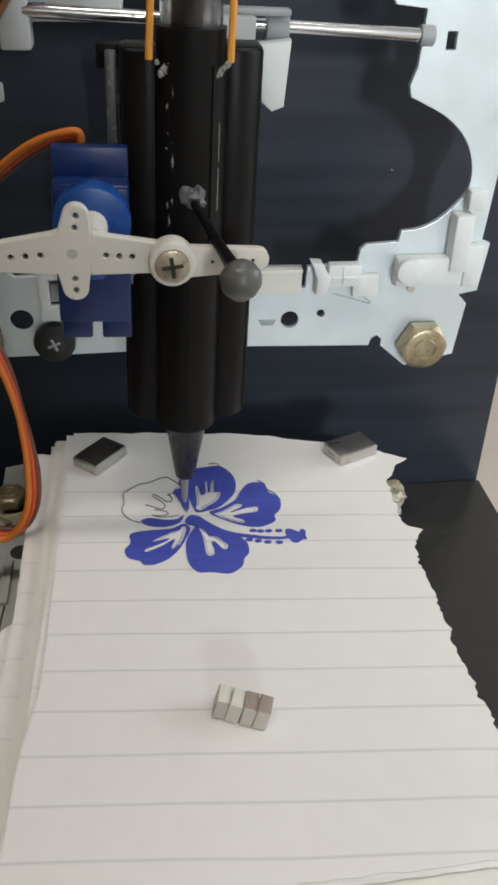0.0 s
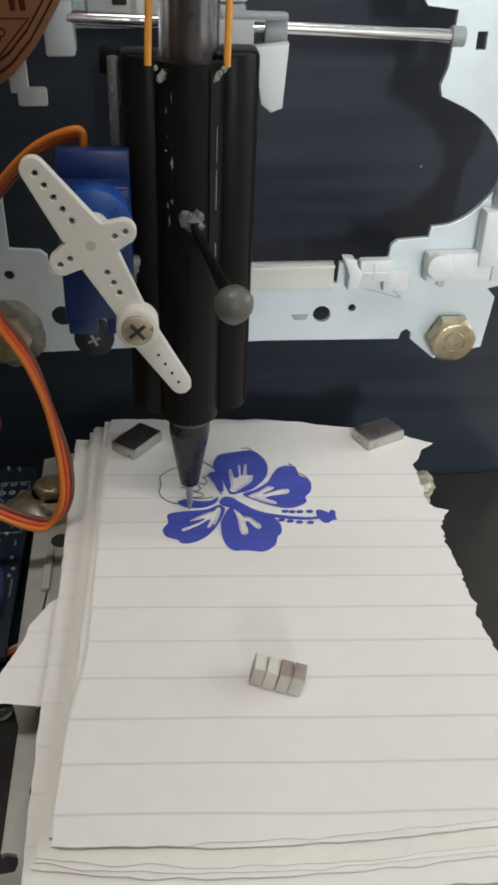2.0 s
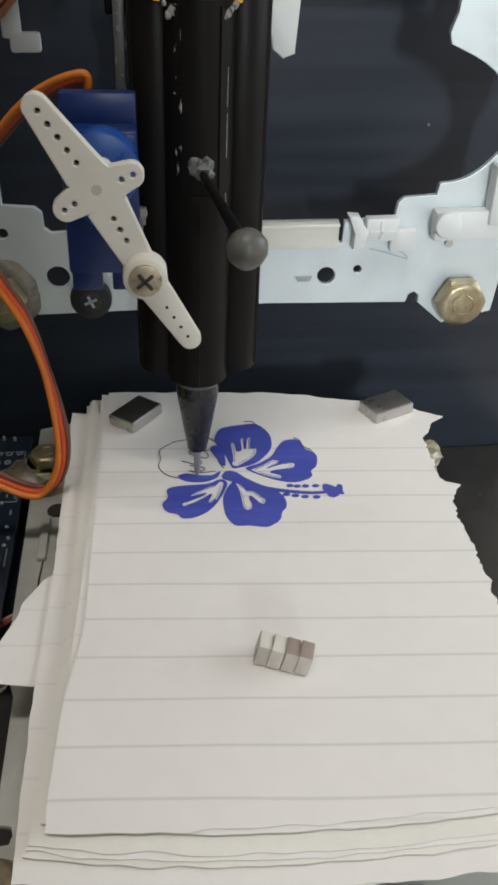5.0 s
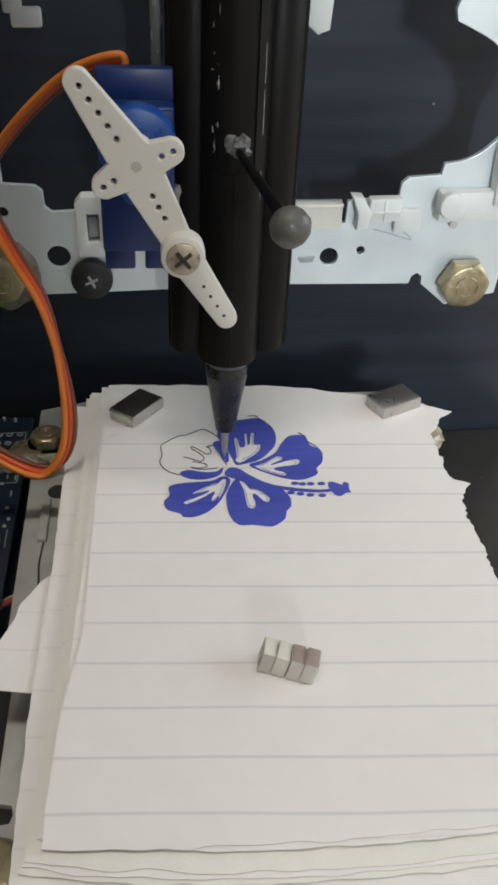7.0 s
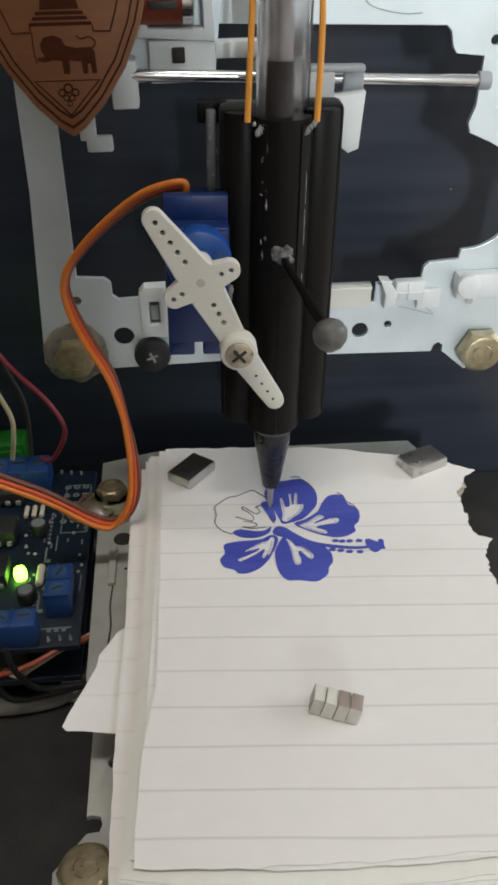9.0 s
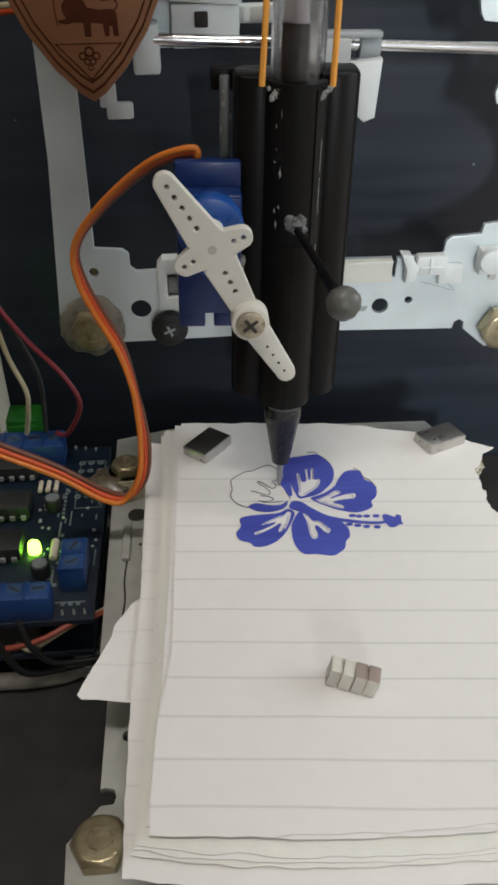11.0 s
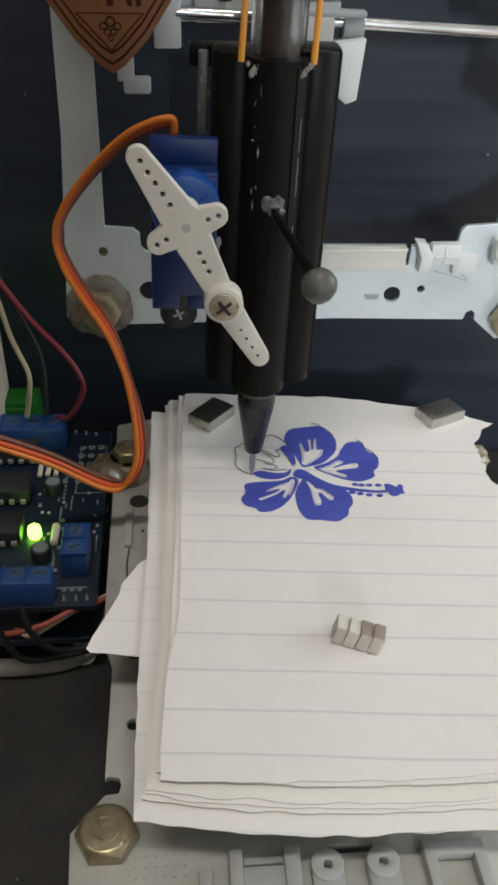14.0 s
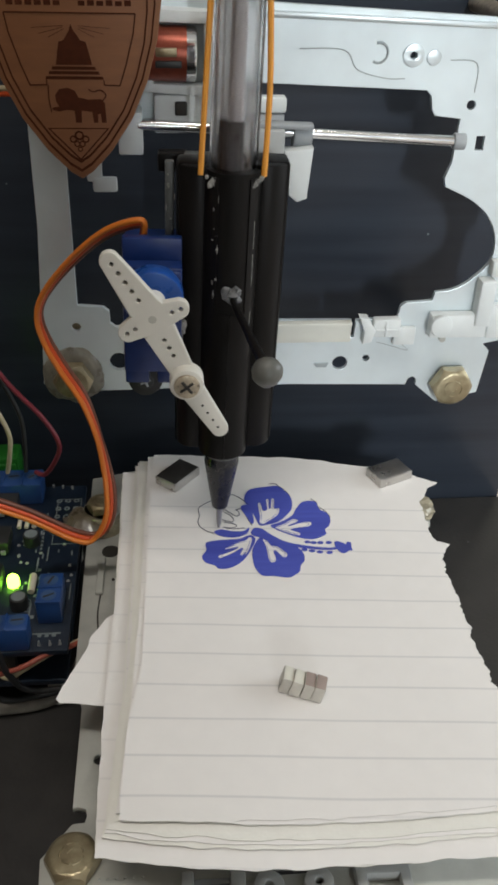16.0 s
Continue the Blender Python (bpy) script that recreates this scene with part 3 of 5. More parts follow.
def plaque():
    cx, top = -57.6, 116.4
    half = [(16.6, 0), (16.5, -5), (15.6, -11.5), (13.6, -18.5), (10.4, -25.5), (6.2, -31.5), (2.2, -35.6)]
    def shield(k, dz):
        pts = [(-x * k, z * k + dz) for x, z in half][::-1] + [(x * k, z * k + dz) for x, z in half] + [(0.0, -37.0 * k + dz)]
        return [(cx + x, top + z) for x, z in pts]
    p = thing("emblem_plaque", (cx, -9, 79.4), "brown wooden shield plaque with a burnt-in emblem", "plaque")
    part("shield", slab(shield(1, 0), (), 2.8, 0.25, "xz", -9.4), WOOD, p)
    part("spacer", box(-64, -50, -8.0, 0, 99, 110, 0.4), WHITE_PLASTIC, p)
    f = -10.83
    def at(pts):
        return [(cx + x, top + z) for x, z in pts]
    def burn(name, outer, holes=()):
        part(name, slab(at(outer), [at(h) for h in holes], 0.1, 0, "xz", f), WOOD_DARK, p)
    def stroke(name, pts, r=0.11):
        part(name, tube([(cx + x, f, top + z) for x, z in pts], r, 6, 3), WOOD_DARK, p)
    for k, dz, w in ((0.935, -1.0, 0.020), (0.85, -2.4, 0.019)):
        part("engraved_border", slab(shield(k, dz), [shield(k - w, dz - 18 * w * 0.45)], 0.1, 0, "xz", f), WOOD_DARK, p)
    frame_line = [(-5.2, -18.5), (-5.2, -19.4), (-8.3, -19.5), (-9.6, -16.0), (-11.2, -10.5), (-11.7, -7.2), (11.7, -7.2), (11.2, -10.5), (9.6, -16.0), (8.3, -19.5), (5.4, -19.4), (5.4, -18.5)]
    for a, b in zip(frame_line, frame_line[1:]):
        part("engraved_frame", rod((cx + a[0], f, top + a[1]), (cx + b[0], f, top + b[1]), 0.13, n=6), WOOD_DARK, p)
    burn("engraved_dome", [(0.0, -9.0), (0.35, -10.0), (1.1, -11.0), (1.5, -11.7), (2.5, -12.0), (2.9, -13.6), (3.4, -15.9), (-3.2, -15.9), (-2.8, -13.6), (-2.4, -12.0), (-1.5, -11.7), (-1.0, -11.0), (-0.35, -10.0)])
    for w, z in ((3.9, -16.2), (4.5, -17.0), (5.2, -17.9)):
        burn("engraved_step", [(-w, z), (w, z), (w + 0.2, z - 0.55), (-w - 0.2, z - 0.55)])
    for a, l in ((4, 7.0), (14, 6.0), (26, 4.6), (176, 7.0), (166, 6.0), (154, 4.6)):
        x, z = math.cos(radians(a)), -abs(math.sin(radians(a)))
        stroke("engraved_ray", [(x * 1.4, -9.2 + z * 1.4), (x * l * 0.6, -9.2 + z * l * 0.6), (x * l, -9.2 + z * l)], 0.05)
    # the standing beast: mane and head, trunk, legs, raised tail
    burn("engraved_figure", [(-3.9, -21.2), (-3.1, -20.2), (-1.5, -19.9), (-0.2, -20.4), (0.4, -21.6), (2.2, -22.0), (4.6, -21.9), (5.3, -22.6), (5.4, -26.2), (4.5, -26.2), (4.4, -24.6), (3.9, -24.6), (3.8, -26.2), (3.0, -26.2),
                             (2.8, -24.2), (0.8, -24.0), (0.7, -26.2), (-0.4, -26.2), (-0.5, -24.0), (-2.0, -23.9), (-3.4, -24.2), (-4.6, -23.9), (-4.6, -23.5), (-3.3, -23.3), (-3.8, -22.4)])
    stroke("engraved_tail", [(4.9, -22.2), (5.6, -21.2), (4.6, -20.3), (3.2, -20.6), (2.4, -20.1)], 0.13)
    stroke("engraved_blade", [(-5.0, -19.4), (-5.1, -22.0), (-4.8, -24.3)], 0.13)
    tri = [(-5.9, -27.2), (5.9, -27.2), (0.0, -33.4)]
    burn("engraved_triangle", tri, [[(x * 0.91, (z + 29.2) * 0.90 - 29.2) for x, z in tri]])
    for x, z, r in ((0, -28.6, 0.9), (-1.2, -29.3, 0.7), (1.2, -29.3, 0.7), (-0.5, -30.2, 0.6), (0.5, -30.2, 0.6), (0, -31.2, 0.5), (0, -29.6, 0.4)):
        burn("engraved_scroll", ring_pts(x, z, r, 14), [ring_pts(x, z, r * 0.62, 12)])
    for side in (-1, 1):
        for i in range(6):
            x = side * (2.2 + 1.65 * i)
            burn("caption_bar", [(x - 0.6, -6.0), (x + 0.6, -6.0), (x + 0.6, -5.2 + 0.15 * (i % 2)), (x - 0.6, -5.2 + 0.15 * (i % 2))])


# ---- the lying drive chassis ----
def lower_chassis():
    g = thing("lying_drive_chassis", (-20, -50, -35), "dull steel drive frame lying flat under the paper", "drive chassis")
    outer = [(-64.4, 18), (-63.8, -56), (-61.6, -63), (-61.6, -86.5), (-60.8, -86.2), (-59.2, -86.6), (-58.8, -88), (-59.2, -89.4), (-61.4, -89.6), (-66.5, -96), (-66, -104), (-60, -110), (-58, -124), (20, -124), (21, -8), (27.4, -7.4), (29.0, 0), (25.5, 7), (20, 20), (-50, 22)]
    holes = [ring_pts(-57.4, -60, 1.3), ring_pts(-57.2, -76, 1.2), [(-48.4, -105.5), (-44.8, -105.5), (-44.4, -112), (-48.4, -112)], [(-26, -100.5), (-19, -100.5), (-19, -101.8), (-26, -101.8)]]
    part("plate", slab(outer, holes, 1.2, 0.12, "xy", -15.4), DULL_STEEL, g)
    # this hole, the fold and the small hole are dark shapes painted as shade
    part("half_hole", rod((-57.9, -14.0, -14.8), (-57.9, -14.0, -14.6), 2.2, n=20), HOLE_SHADE, g)
    part("side_strip", box(-60.8, -59.0, -30, -17, -14.8, -13.6, 0.3), DULL_STEEL, g, "folded steel strip")
    part("fold_line", tube([(-59.6, -30, -14.8), (-59.9, -36, -14.8), (-59.5, -42, -14.8), (-59.8, -48, -14.8), (-59.5, -54, -14.8)], 0.2, 6), HOLE_SHADE, g)
    part("small_hole", rod((-56.8, -24.5, -14.8), (-56.8, -24.5, -14.7), 0.4, n=10), HOLE_SHADE, g)
    # white plastic fittings along the near edge
    for x0, x1 in ((-41.8, -39.6), (-33.4, -30.8)):
        part("fitting_post", box(x0, x1, -112, -101.4, -14.8, -12.2, 0.4), FITTING, g)
    part("fitting_bridge", box(-39.8, -33.2, -109, -104.0, -14.8, -12.8, 0.4), FITTING, g)
    part("fitting_bar", box(-39.8, -33.2, -103.4, -102.2, -14.8, -13.6, 0.3), GREY_PLASTIC, g)
    for x in (-26.8, -18.2):
        f = part("fitting_eye", slab(ring_pts(x, -104.6, 2.6, 24), [ring_pts(x, -104.6, 0.7, 14)], 2.4, 0.3, "xy", -13.6), FITTING, g)
        part("eye_foot", box(x - 2.5, x + 2.5, -112, -105.0, -14.8, -12.8, 0.3), FITTING, f)
    part("fitting_frame", slab([(-11.8, -101.6), (-2.2, -101.9), (-2.0, -112), (-11.6, -112)], [[(-9.8, -104.2), (-4.0, -104.3), (-4.0, -110), (-9.8, -110)]], 2.6, 0.4, "xy", -13.5), FITTING, g)
    part("fitting_post", box(-46.4, -44.4, -112, -104.2, -14.8, -12.4, 0.4), FITTING, g)
    for i in range(6):
        for j in range(4):
            part("embossed_dot", rod((-56.0 + 1.5 * i, -100.4 - 1.7 * j, -14.85), (-56.0 + 1.5 * i, -100.4 - 1.7 * j, -14.6), 0.34, 0.22, n=8), DULL_STEEL, g)
    bolt(g, (-60.6, -97.2, -14.6), (0, 0, 1), 5.0, 3.0, shank=20.4)
    bolt(g, (25.4, -2.6, -14.6), (0, 0, 1), 3.8, 3.0, shank=20.4)
    part("glue_blob", ball((25.2, -3.0, -12.9), 4.1, (1, 1, 0.6), 20, 0.35), GLUE, g, "yellowed hot glue over the bolt")
    bolt(g, (-60.5, -2.0, -10.0), (0, 0, 1), 3.8, 2.6, washer=4.8, shank=25)
    part("glue_mound", rod((-60.8, -2.6, -14.8), (-60.8, -2.6, -10.1), 6.4, 4.6, 20), GLUE, g, "yellowed hot glue under the bolt")
    part("glue_blob", ball((-64.4, -5.0, -12.6), 5.4, (1.15, 1, 0.5), 20, 0.4), GLUE_DARK, g, "dirty brown hot glue beside the bolt")


# ---- the paper on its moving bed ----
def lerp_table(table, v):
    for (a, x), (b, y) in zip(table, table[1:]):
        if v <= b:
            return x + (y - x) * (v - a) / max(b - a, 1e-6)
    return table[-1][1]


def sheet(left, right, y_top, y_bot, z, thick, seed, droop=1.0, ragged=0.35, nu=44, nv=150, edge=0.6, curl=0.0):
    """A sheet of paper: left and right edges as tables of (y, x), top and bottom edges as tables of (share across, y)."""
    left, right = sorted(left), sorted(right)
    bm = bmesh.new()
    top, bot = [], []
    for j in range(nv + 1):
        v = j / nv
        rt, rb = [], []
        for i in range(nu + 1):
            u = i / nu
            yt, yb = lerp_table(y_top, u), lerp_table(y_bot, u)
            y = yt + (yb - yt) * v
            xl, xr = lerp_table(left, y), lerp_table(right, y)
            e = (noise.noise(Vector((seed, y * 0.35, u))) + (0.6 * noise.noise(Vector((seed * 5, y * 0.07, 3))) if u < 0.5 else 0.8 * noise.noise(Vector((seed * 5, y * 1.1, 3))))) * ragged
            x = xl + (xr - xl) * u + e * (abs(u - 0.5) * 2) ** 6 * (2.2 if u > 0.5 else edge)
            y += noise.noise(Vector((x * 0.22, seed + 7, 0))) * ragged * 1.6 * abs(v - 0.5) * 2 if abs(v - 0.5) > 0.46 else 0
            near = max(0.0, (-72 - y) / 30)
            side = max(0.0, (abs(x + 15) - 24) / 14)
            far = max(0.0, (y - 0) / 9)
            h = near ** 2 * (0.35 * math.sin(x * 0.11 + 0.4) - 0.4) + side ** 2 * 0.10 * math.sin(y * 0.11 + 2) + far ** 2 * 0.3 * math.sin(x * 0.12 + 1)
            h += 0.12 * noise.noise(Vector((x * 0.05, y * 0.05, 1.0))) * min(1, near + side + far)
            h -= droop * near ** 3 * 0.6
            h += curl * max(0.0, 1 - u * 14) ** 2 * (0.6 + 0.9 * noise.noise(Vector((y * 0.03, seed * 3, 0))))
            rt.append(bm.verts.new((x, y, z + h)))
            rb.append(bm.verts.new((x, y, z + h - thick)))
        top.append(rt)
        bot.append(rb)
    for j in range(nv):
        for i in range(nu):
            bm.faces.new((top[j][i], top[j + 1][i], top[j + 1][i + 1], top[j][i + 1]))
            bm.faces.new((bot[j][i], bot[j][i + 1], bot[j + 1][i + 1], bot[j + 1][i]))
    for j in range(nv):
        bm.faces.new((top[j][0], bot[j][0], bot[j + 1][0], top[j + 1][0]))
        bm.faces.new((top[j][nu], top[j + 1][nu], bot[j + 1][nu], bot[j][nu]))
    for i in range(nu):
        bm.faces.new((top[0][i], top[0][i + 1], bot[0][i + 1], bot[0][i]))
        bm.faces.new((top[nv][i], bot[nv][i], bot[nv][i + 1], top[nv][i + 1]))
    return bm


def flat(pts, cut=None, level=0.07, per=4):
    loops = [[(p.x, p.y) for p in smooth_path([(x, y, 0) for x, y in q], per, True)] for q in ((pts, cut) if cut else (pts,))]
    return slab(loops[0], loops[1:], 0.06, 0, "xy", level)


def pen_line(pts, r=0.10):
    return tube([(x, y, 0.05) for x, y in pts], r, 6, 4)


def paper_pad():
    p = thing("paper_pad", (-15, -45, -5), "stack of torn ruled paper sheets with a blue flower drawing", "paper")
    right = [(10, 9), (2.6, 11), (-3, 19), (-7.6, 26.6), (-9.5, 24.0), (-14, 20.9), (-15.5, 20.3), (-22, 19.8), (-28.5, 19.5), (-30.6, 20.6), (-31.6, 23.4), (-33.0, 22.0), (-37.5, 19.8), (-53, 19.8), (-64, 19.5), (-70, 19.9), (-79, 20.7), (-100, 22.0)]
    part("top_sheet", sheet([(9, -46.4), (-1, -47.2), (-22, -47.7), (-64, -48.5), (-78, -50.8), (-93, -51.8), (-99, -51.7)], right, [(0, 8.4), (0.3, 7.9), (0.62, 6.2), (0.8, 3.4), (1, -1.0)],
                            [(0, -97.6), (0.15, -98.6), (0.4, -99.2), (0.7, -99.6), (1, -99.3)], 0, 0.12, 1.0, 0.6), PAPER, p, "ruled white sheet with a torn edge")
    rows = ((-0.35, [(9, -48.0), (-40, -49.0), (-70, -50.2), (-100, -52.6)], 19.0, 8.1, -98.2, 2.0, PAPER_B),
            (-1.15, [(9, -50.4), (-20, -50.6), (-63, -51.0), (-80, -52.8), (-100, -54.0)], 18.6, 7.4, -100.4, 3.3, PAPER_EDGE),
            (-1.45, [(9, -50.8), (-40, -51.2), (-70, -51.8), (-100, -54.2)], 18.2, 7.0, -101.0, 4.1, PAPER_B),
            (-1.80, [(9, -51.4), (-40, -51.6), (-70, -52.2), (-100, -54.5)], 18.0, 6.2, -101.5, 7.9, PAPER_EDGE),
            (-2.42, [(5, -54.6), (-30, -54.3), (-55, -55.0), (-80, -55.8), (-106, -55.6)], 18.0, 4.4, -104.4, 5.7, PAPER_B),
            (-2.70, [(5, -54.8), (-40, -54.8), (-106, -55.9)], 18.0, 3.8, -104.0, 8.8, PAPER_EDGE))
    for z, l, r, yt, yb, seed, m in rows:
        part("sheet", sheet(l, [(8, 9), (-5, r - 1), (-106, r + 1.5)], [(0, yt), (1, yt - 9)], [(0, yb + 2.2), (0.12, yb + 0.4), (0.3, yb - 1.2), (0.6, yb - 2.0), (1, yb - 2.0)], z, 0.14, seed, 0.6, 0.34, 44, 150, 0.7, 0.05), m, p)
    part("stray_sheet", sheet([(-44, -50), (-48, -56.4), (-54, -59.6), (-57, -60.0), (-66, -63.8), (-70, -65.2), (-73, -58)], [(-46, -30), (-73, -30)], [(0, -44), (1, -44)], [(0, -70.4), (0.35, -72.2), (1, -74)], -2.95, 0.10, 6.2, 0.0, 0.3, 16, 30), PAPER_B, p, "crumpled corner of a sheet sticking out")
    # the flower drawing
    d = part("flower_drawing", flat(TOP, TOP_CUT), INK, p, "blue ballpoint hibiscus drawing")
    for rise, (name, pts, cut) in enumerate((("petal", RIGHT, RIGHT_CUT), ("petal", BOTTOM, BOTTOM_CUT), ("petal", LEFT, LEFT_CUT), ("pistil", PISTIL, None), ("pistil_tip", PTIP, None),
                           ("petal_edge", WEDGE, None), ("petal_stroke", STRIPE, None))):
        part(name, flat(pts, cut, 0.075 + 0.008 * rise), INK, d)
    for x, y in DOTS:
        part("stamen_dot", flat([(x + 0.75 * math.cos(a), y + 0.52 * math.sin(a)) for a in (k * math.pi / 4 for k in range(8))], None, 0.07, 2), INK, d)
    for cut in (TOP_CUT, RIGHT_CUT, BOTTOM_CUT, LEFT_CUT):
        mx, my = sum(x for x, _ in cut) / len(cut), sum(y for _, y in cut) / len(cut)
        part("outline", pen_line([(mx + (x - mx) * 0.84, my + (y - my) * 0.86) for x, y in cut], 0.045), INK, d)
    for pts in (OUT1, SQ1, SQ2, OFF1, OFF2):
        part("outline", pen_line(pts), LINE_INK, d)
    return p, d


TOP = [(-22.7, -8.5), (-21.0, -7.5), (-18.3, -7.1), (-14.9, -6.8), (-13.6, -8.7), (-12.1, -12.0), (-12.4, -15.9), (-13.7, -18.4), (-16.3, -21.2), (-19.3, -22.3), (-20.9, -22.5), (-21.5, -20.9), (-22.3, -17.5), (-23.5, -14.5), (-23.9, -11.6)]
TOP_CUT = [(-21.0, -21.1), (-20.6, -19.3), (-20.6, -14.1), (-20.0, -13.8), (-19.7, -16.6), (-18.7, -16.2), (-18.5, -12.7), (-17.9, -12.4), (-18.0, -15.6), (-17.6, -15.6), (-17.1, -12.4), (-16.5, -12.3), (-16.8, -15.8), (-15.6, -16.1), (-16.0, -18.1), (-17.1, -19.6), (-18.6, -20.8), (-20.1, -21.9)]
RIGHT = [(-18.3, -22.5), (-15.7, -21.4), (-12.8, -19.1), (-11.5, -16.6), (-9.6, -13.9), (-7.3, -13.5), (-6.0, -14.5), (-5.6, -17.1), (-4.2, -18.4), (-3.6, -21.0), (-4.3, -23.4), (-5.5, -24.8), (-5.6, -26.6), (-8.0, -28.0), (-10.4, -28.1), (-13.3, -26.9), (-15.6, -25.4), (-17.9, -23.6)]
RIGHT_CUT = [(-17.6, -23.1), (-17.3, -23.2), (-14.9, -22.0), (-12.9, -20.5), (-11.7, -20.8), (-11.8, -21.5), (-13.3, -22.4), (-14.1, -23.0), (-10.7, -21.8), (-8.7, -21.8), (-8.6, -22.9), (-9.6, -23.6), (-11.9, -23.9), (-13.8, -24.5), (-11.8, -25.7), (-12.0, -26.7), (-13.8, -26.0), (-15.5, -25.0), (-16.7, -24.1)]
BOTTOM = [(-21.3, -26.9), (-22.4, -28.4), (-23.5, -31.0), (-23.8, -33.8), (-23.5, -37.4), (-22.1, -40.1), (-19.5, -40.4), (-16.4, -41.1), (-14.6, -40.2), (-13.5, -39.0), (-13.0, -37.1), (-12.0, -35.7), (-11.9, -33.1), (-13.3, -30.6), (-15.6, -29.3), (-18.4, -28.0), (-20.2, -27.0)]
BOTTOM_CUT = [(-20.8, -27.5), (-19.7, -28.5), (-19.0, -30.0), (-17.7, -30.4), (-16.2, -32.3), (-15.7, -33.3), (-16.1, -34.3), (-16.8, -34.1), (-17.7, -32.5), (-18.4, -31.7), (-18.8, -32.4), (-18.4, -34.4), (-18.7, -35.6), (-19.6, -35.8), (-20.1, -34.6), (-20.2, -31.6), (-20.4, -29.5)]
LEFT = [(-34.2, -28.2), (-31.3, -27.4), (-26.3, -27.2), (-24.0, -26.0), (-22.8, -26.6), (-22.6, -28.0), (-23.8, -31.0), (-25.2, -33.7), (-27.2, -36.0), (-29.7, -37.3), (-31.8, -37.2), (-32.5, -36.1), (-34.6, -35.0), (-35.3, -32.8), (-34.2, -30.8)]
LEFT_CUT = [(-23.9, -26.7), (-24.8, -27.7), (-26.5, -28.4), (-29.4, -30.2), (-29.7, -30.8), (-26.8, -30.0), (-28.2, -31.2), (-31.3, -32.8), (-31.4, -33.6), (-30.5, -33.5), (-27.8, -31.9), (-25.7, -30.4), (-26.5, -32.7), (-26.2, -33.2), (-25.1, -32.0), (-25.1, -32.6), (-24.2, -30.6), (-23.3, -27.5)]
PISTIL = [(-23.4, -24.8), (-22.2, -23.3), (-20.4, -24.0), (-18.8, -25.9), (-15.5, -28.8), (-10.9, -30.5), (-6.2, -31.5), (-3.7, -31.5), (-3.9, -32.2), (-6.3, -32.3), (-9.9, -31.7), (-14.5, -30.5), (-19.2, -28.6), (-21.4, -27.0), (-23.1, -26.0)]
PTIP = [(-4.2, -30.5), (-3.3, -29.4), (-2.2, -30.0), (-1.5, -30.5), (-1.1, -29.7), (-0.2, -30.1), (-0.4, -31.7), (-0.3, -32.8), (-1.1, -32.8), (-2.2, -33.6), (-3.2, -33.4), (-3.8, -32.2)]
DOTS = [(-10.4, -29.2), (-9.0, -29.5), (-7.4, -29.6), (-5.4, -29.7), (-3.4, -29.8), (-11.5, -31.9), (-9.8, -32.4), (-8.0, -32.9), (-5.8, -33.2)]
WEDGE = [(-32.1, -24.4), (-30.7, -23.5), (-29.5, -23.7), (-27.3, -24.4), (-25.1, -24.4), (-23.6, -23.2), (-24.4, -25.4), (-27.3, -26.6), (-30.5, -26.0)]
STRIPE = [(-25.1, -15.2), (-23.5, -14.5), (-22.4, -17.3), (-22.3, -20.9), (-22.9, -21.6), (-23.9, -19.1)]
OUT1 = [(-22.9, -14.5), (-24.4, -12.1), (-26.4, -10.0), (-28.2, -10.5), (-30.5, -11.8), (-32.1, -12.0), (-34.4, -13.8), (-35.5, -15.2), (-35.3, -18.0), (-35.8, -20.3), (-35.1, -22.4), (-33.8, -23.9), (-32.1, -24.8)]
SQ1 = [(-31.1, -19.1), (-29.7, -19.8), (-27.8, -20.8), (-27.1, -19.7), (-28.1, -17.9), (-29.4, -16.5), (-29.3, -15.8), (-28.1, -16.8), (-26.6, -18.5), (-25.6, -18.0), (-25.9, -16.5), (-26.4, -16.1), (-25.0, -15.8), (-24.1, -17.7), (-23.5, -20.5), (-22.8, -22.3)]
SQ2 = [(-29.4, -20.8), (-27.3, -21.5), (-26.6, -22.4), (-28.0, -23.0), (-29.8, -22.6), (-27.8, -23.4), (-24.6, -23.2)]
OFF1 = [(-17.1, -5.8), (-15.3, -5.9), (-14.7, -7.3), (-13.5, -8.3), (-12.3, -11.1)]
OFF2 = [(-7.3, -12.7), (-6.1, -14.0), (-5.8, -16.0), (-4.4, -17.6), (-3.5, -20.2)]


def bed_sled():
    s = thing("moving_bed", (-15, -45, -14), "flat moving bed that carries the paper stack", "bed")
    part("bed_plate", box(-50, 15, -96, 2, -7.0, -3.1, 0.4), GREY_PLASTIC, s)
    part("sled", box(-35, 5, -70, -25, -14.7, -7.0, 0.6), GREY_PLASTIC, s)
    return s


def flat_magnet(c, angle, top_mat, label):
    m = Matrix.Translation(c) @ Matrix.Rotation(radians(angle), 4, "Z")
    g = thing("magnet", (c[0], c[1], 0.05), label, "magnet", "magnets holding the paper")
    part("body", box(-5.0, 5.0, -3.35, 3.35, 0.08, 2.6, 0.35, m), NICKEL, g)
    part("face", box(-4.7, 4.7, -3.05, 3.05, 2.55, 2.66, 0.04, m), top_mat, g)
    return g


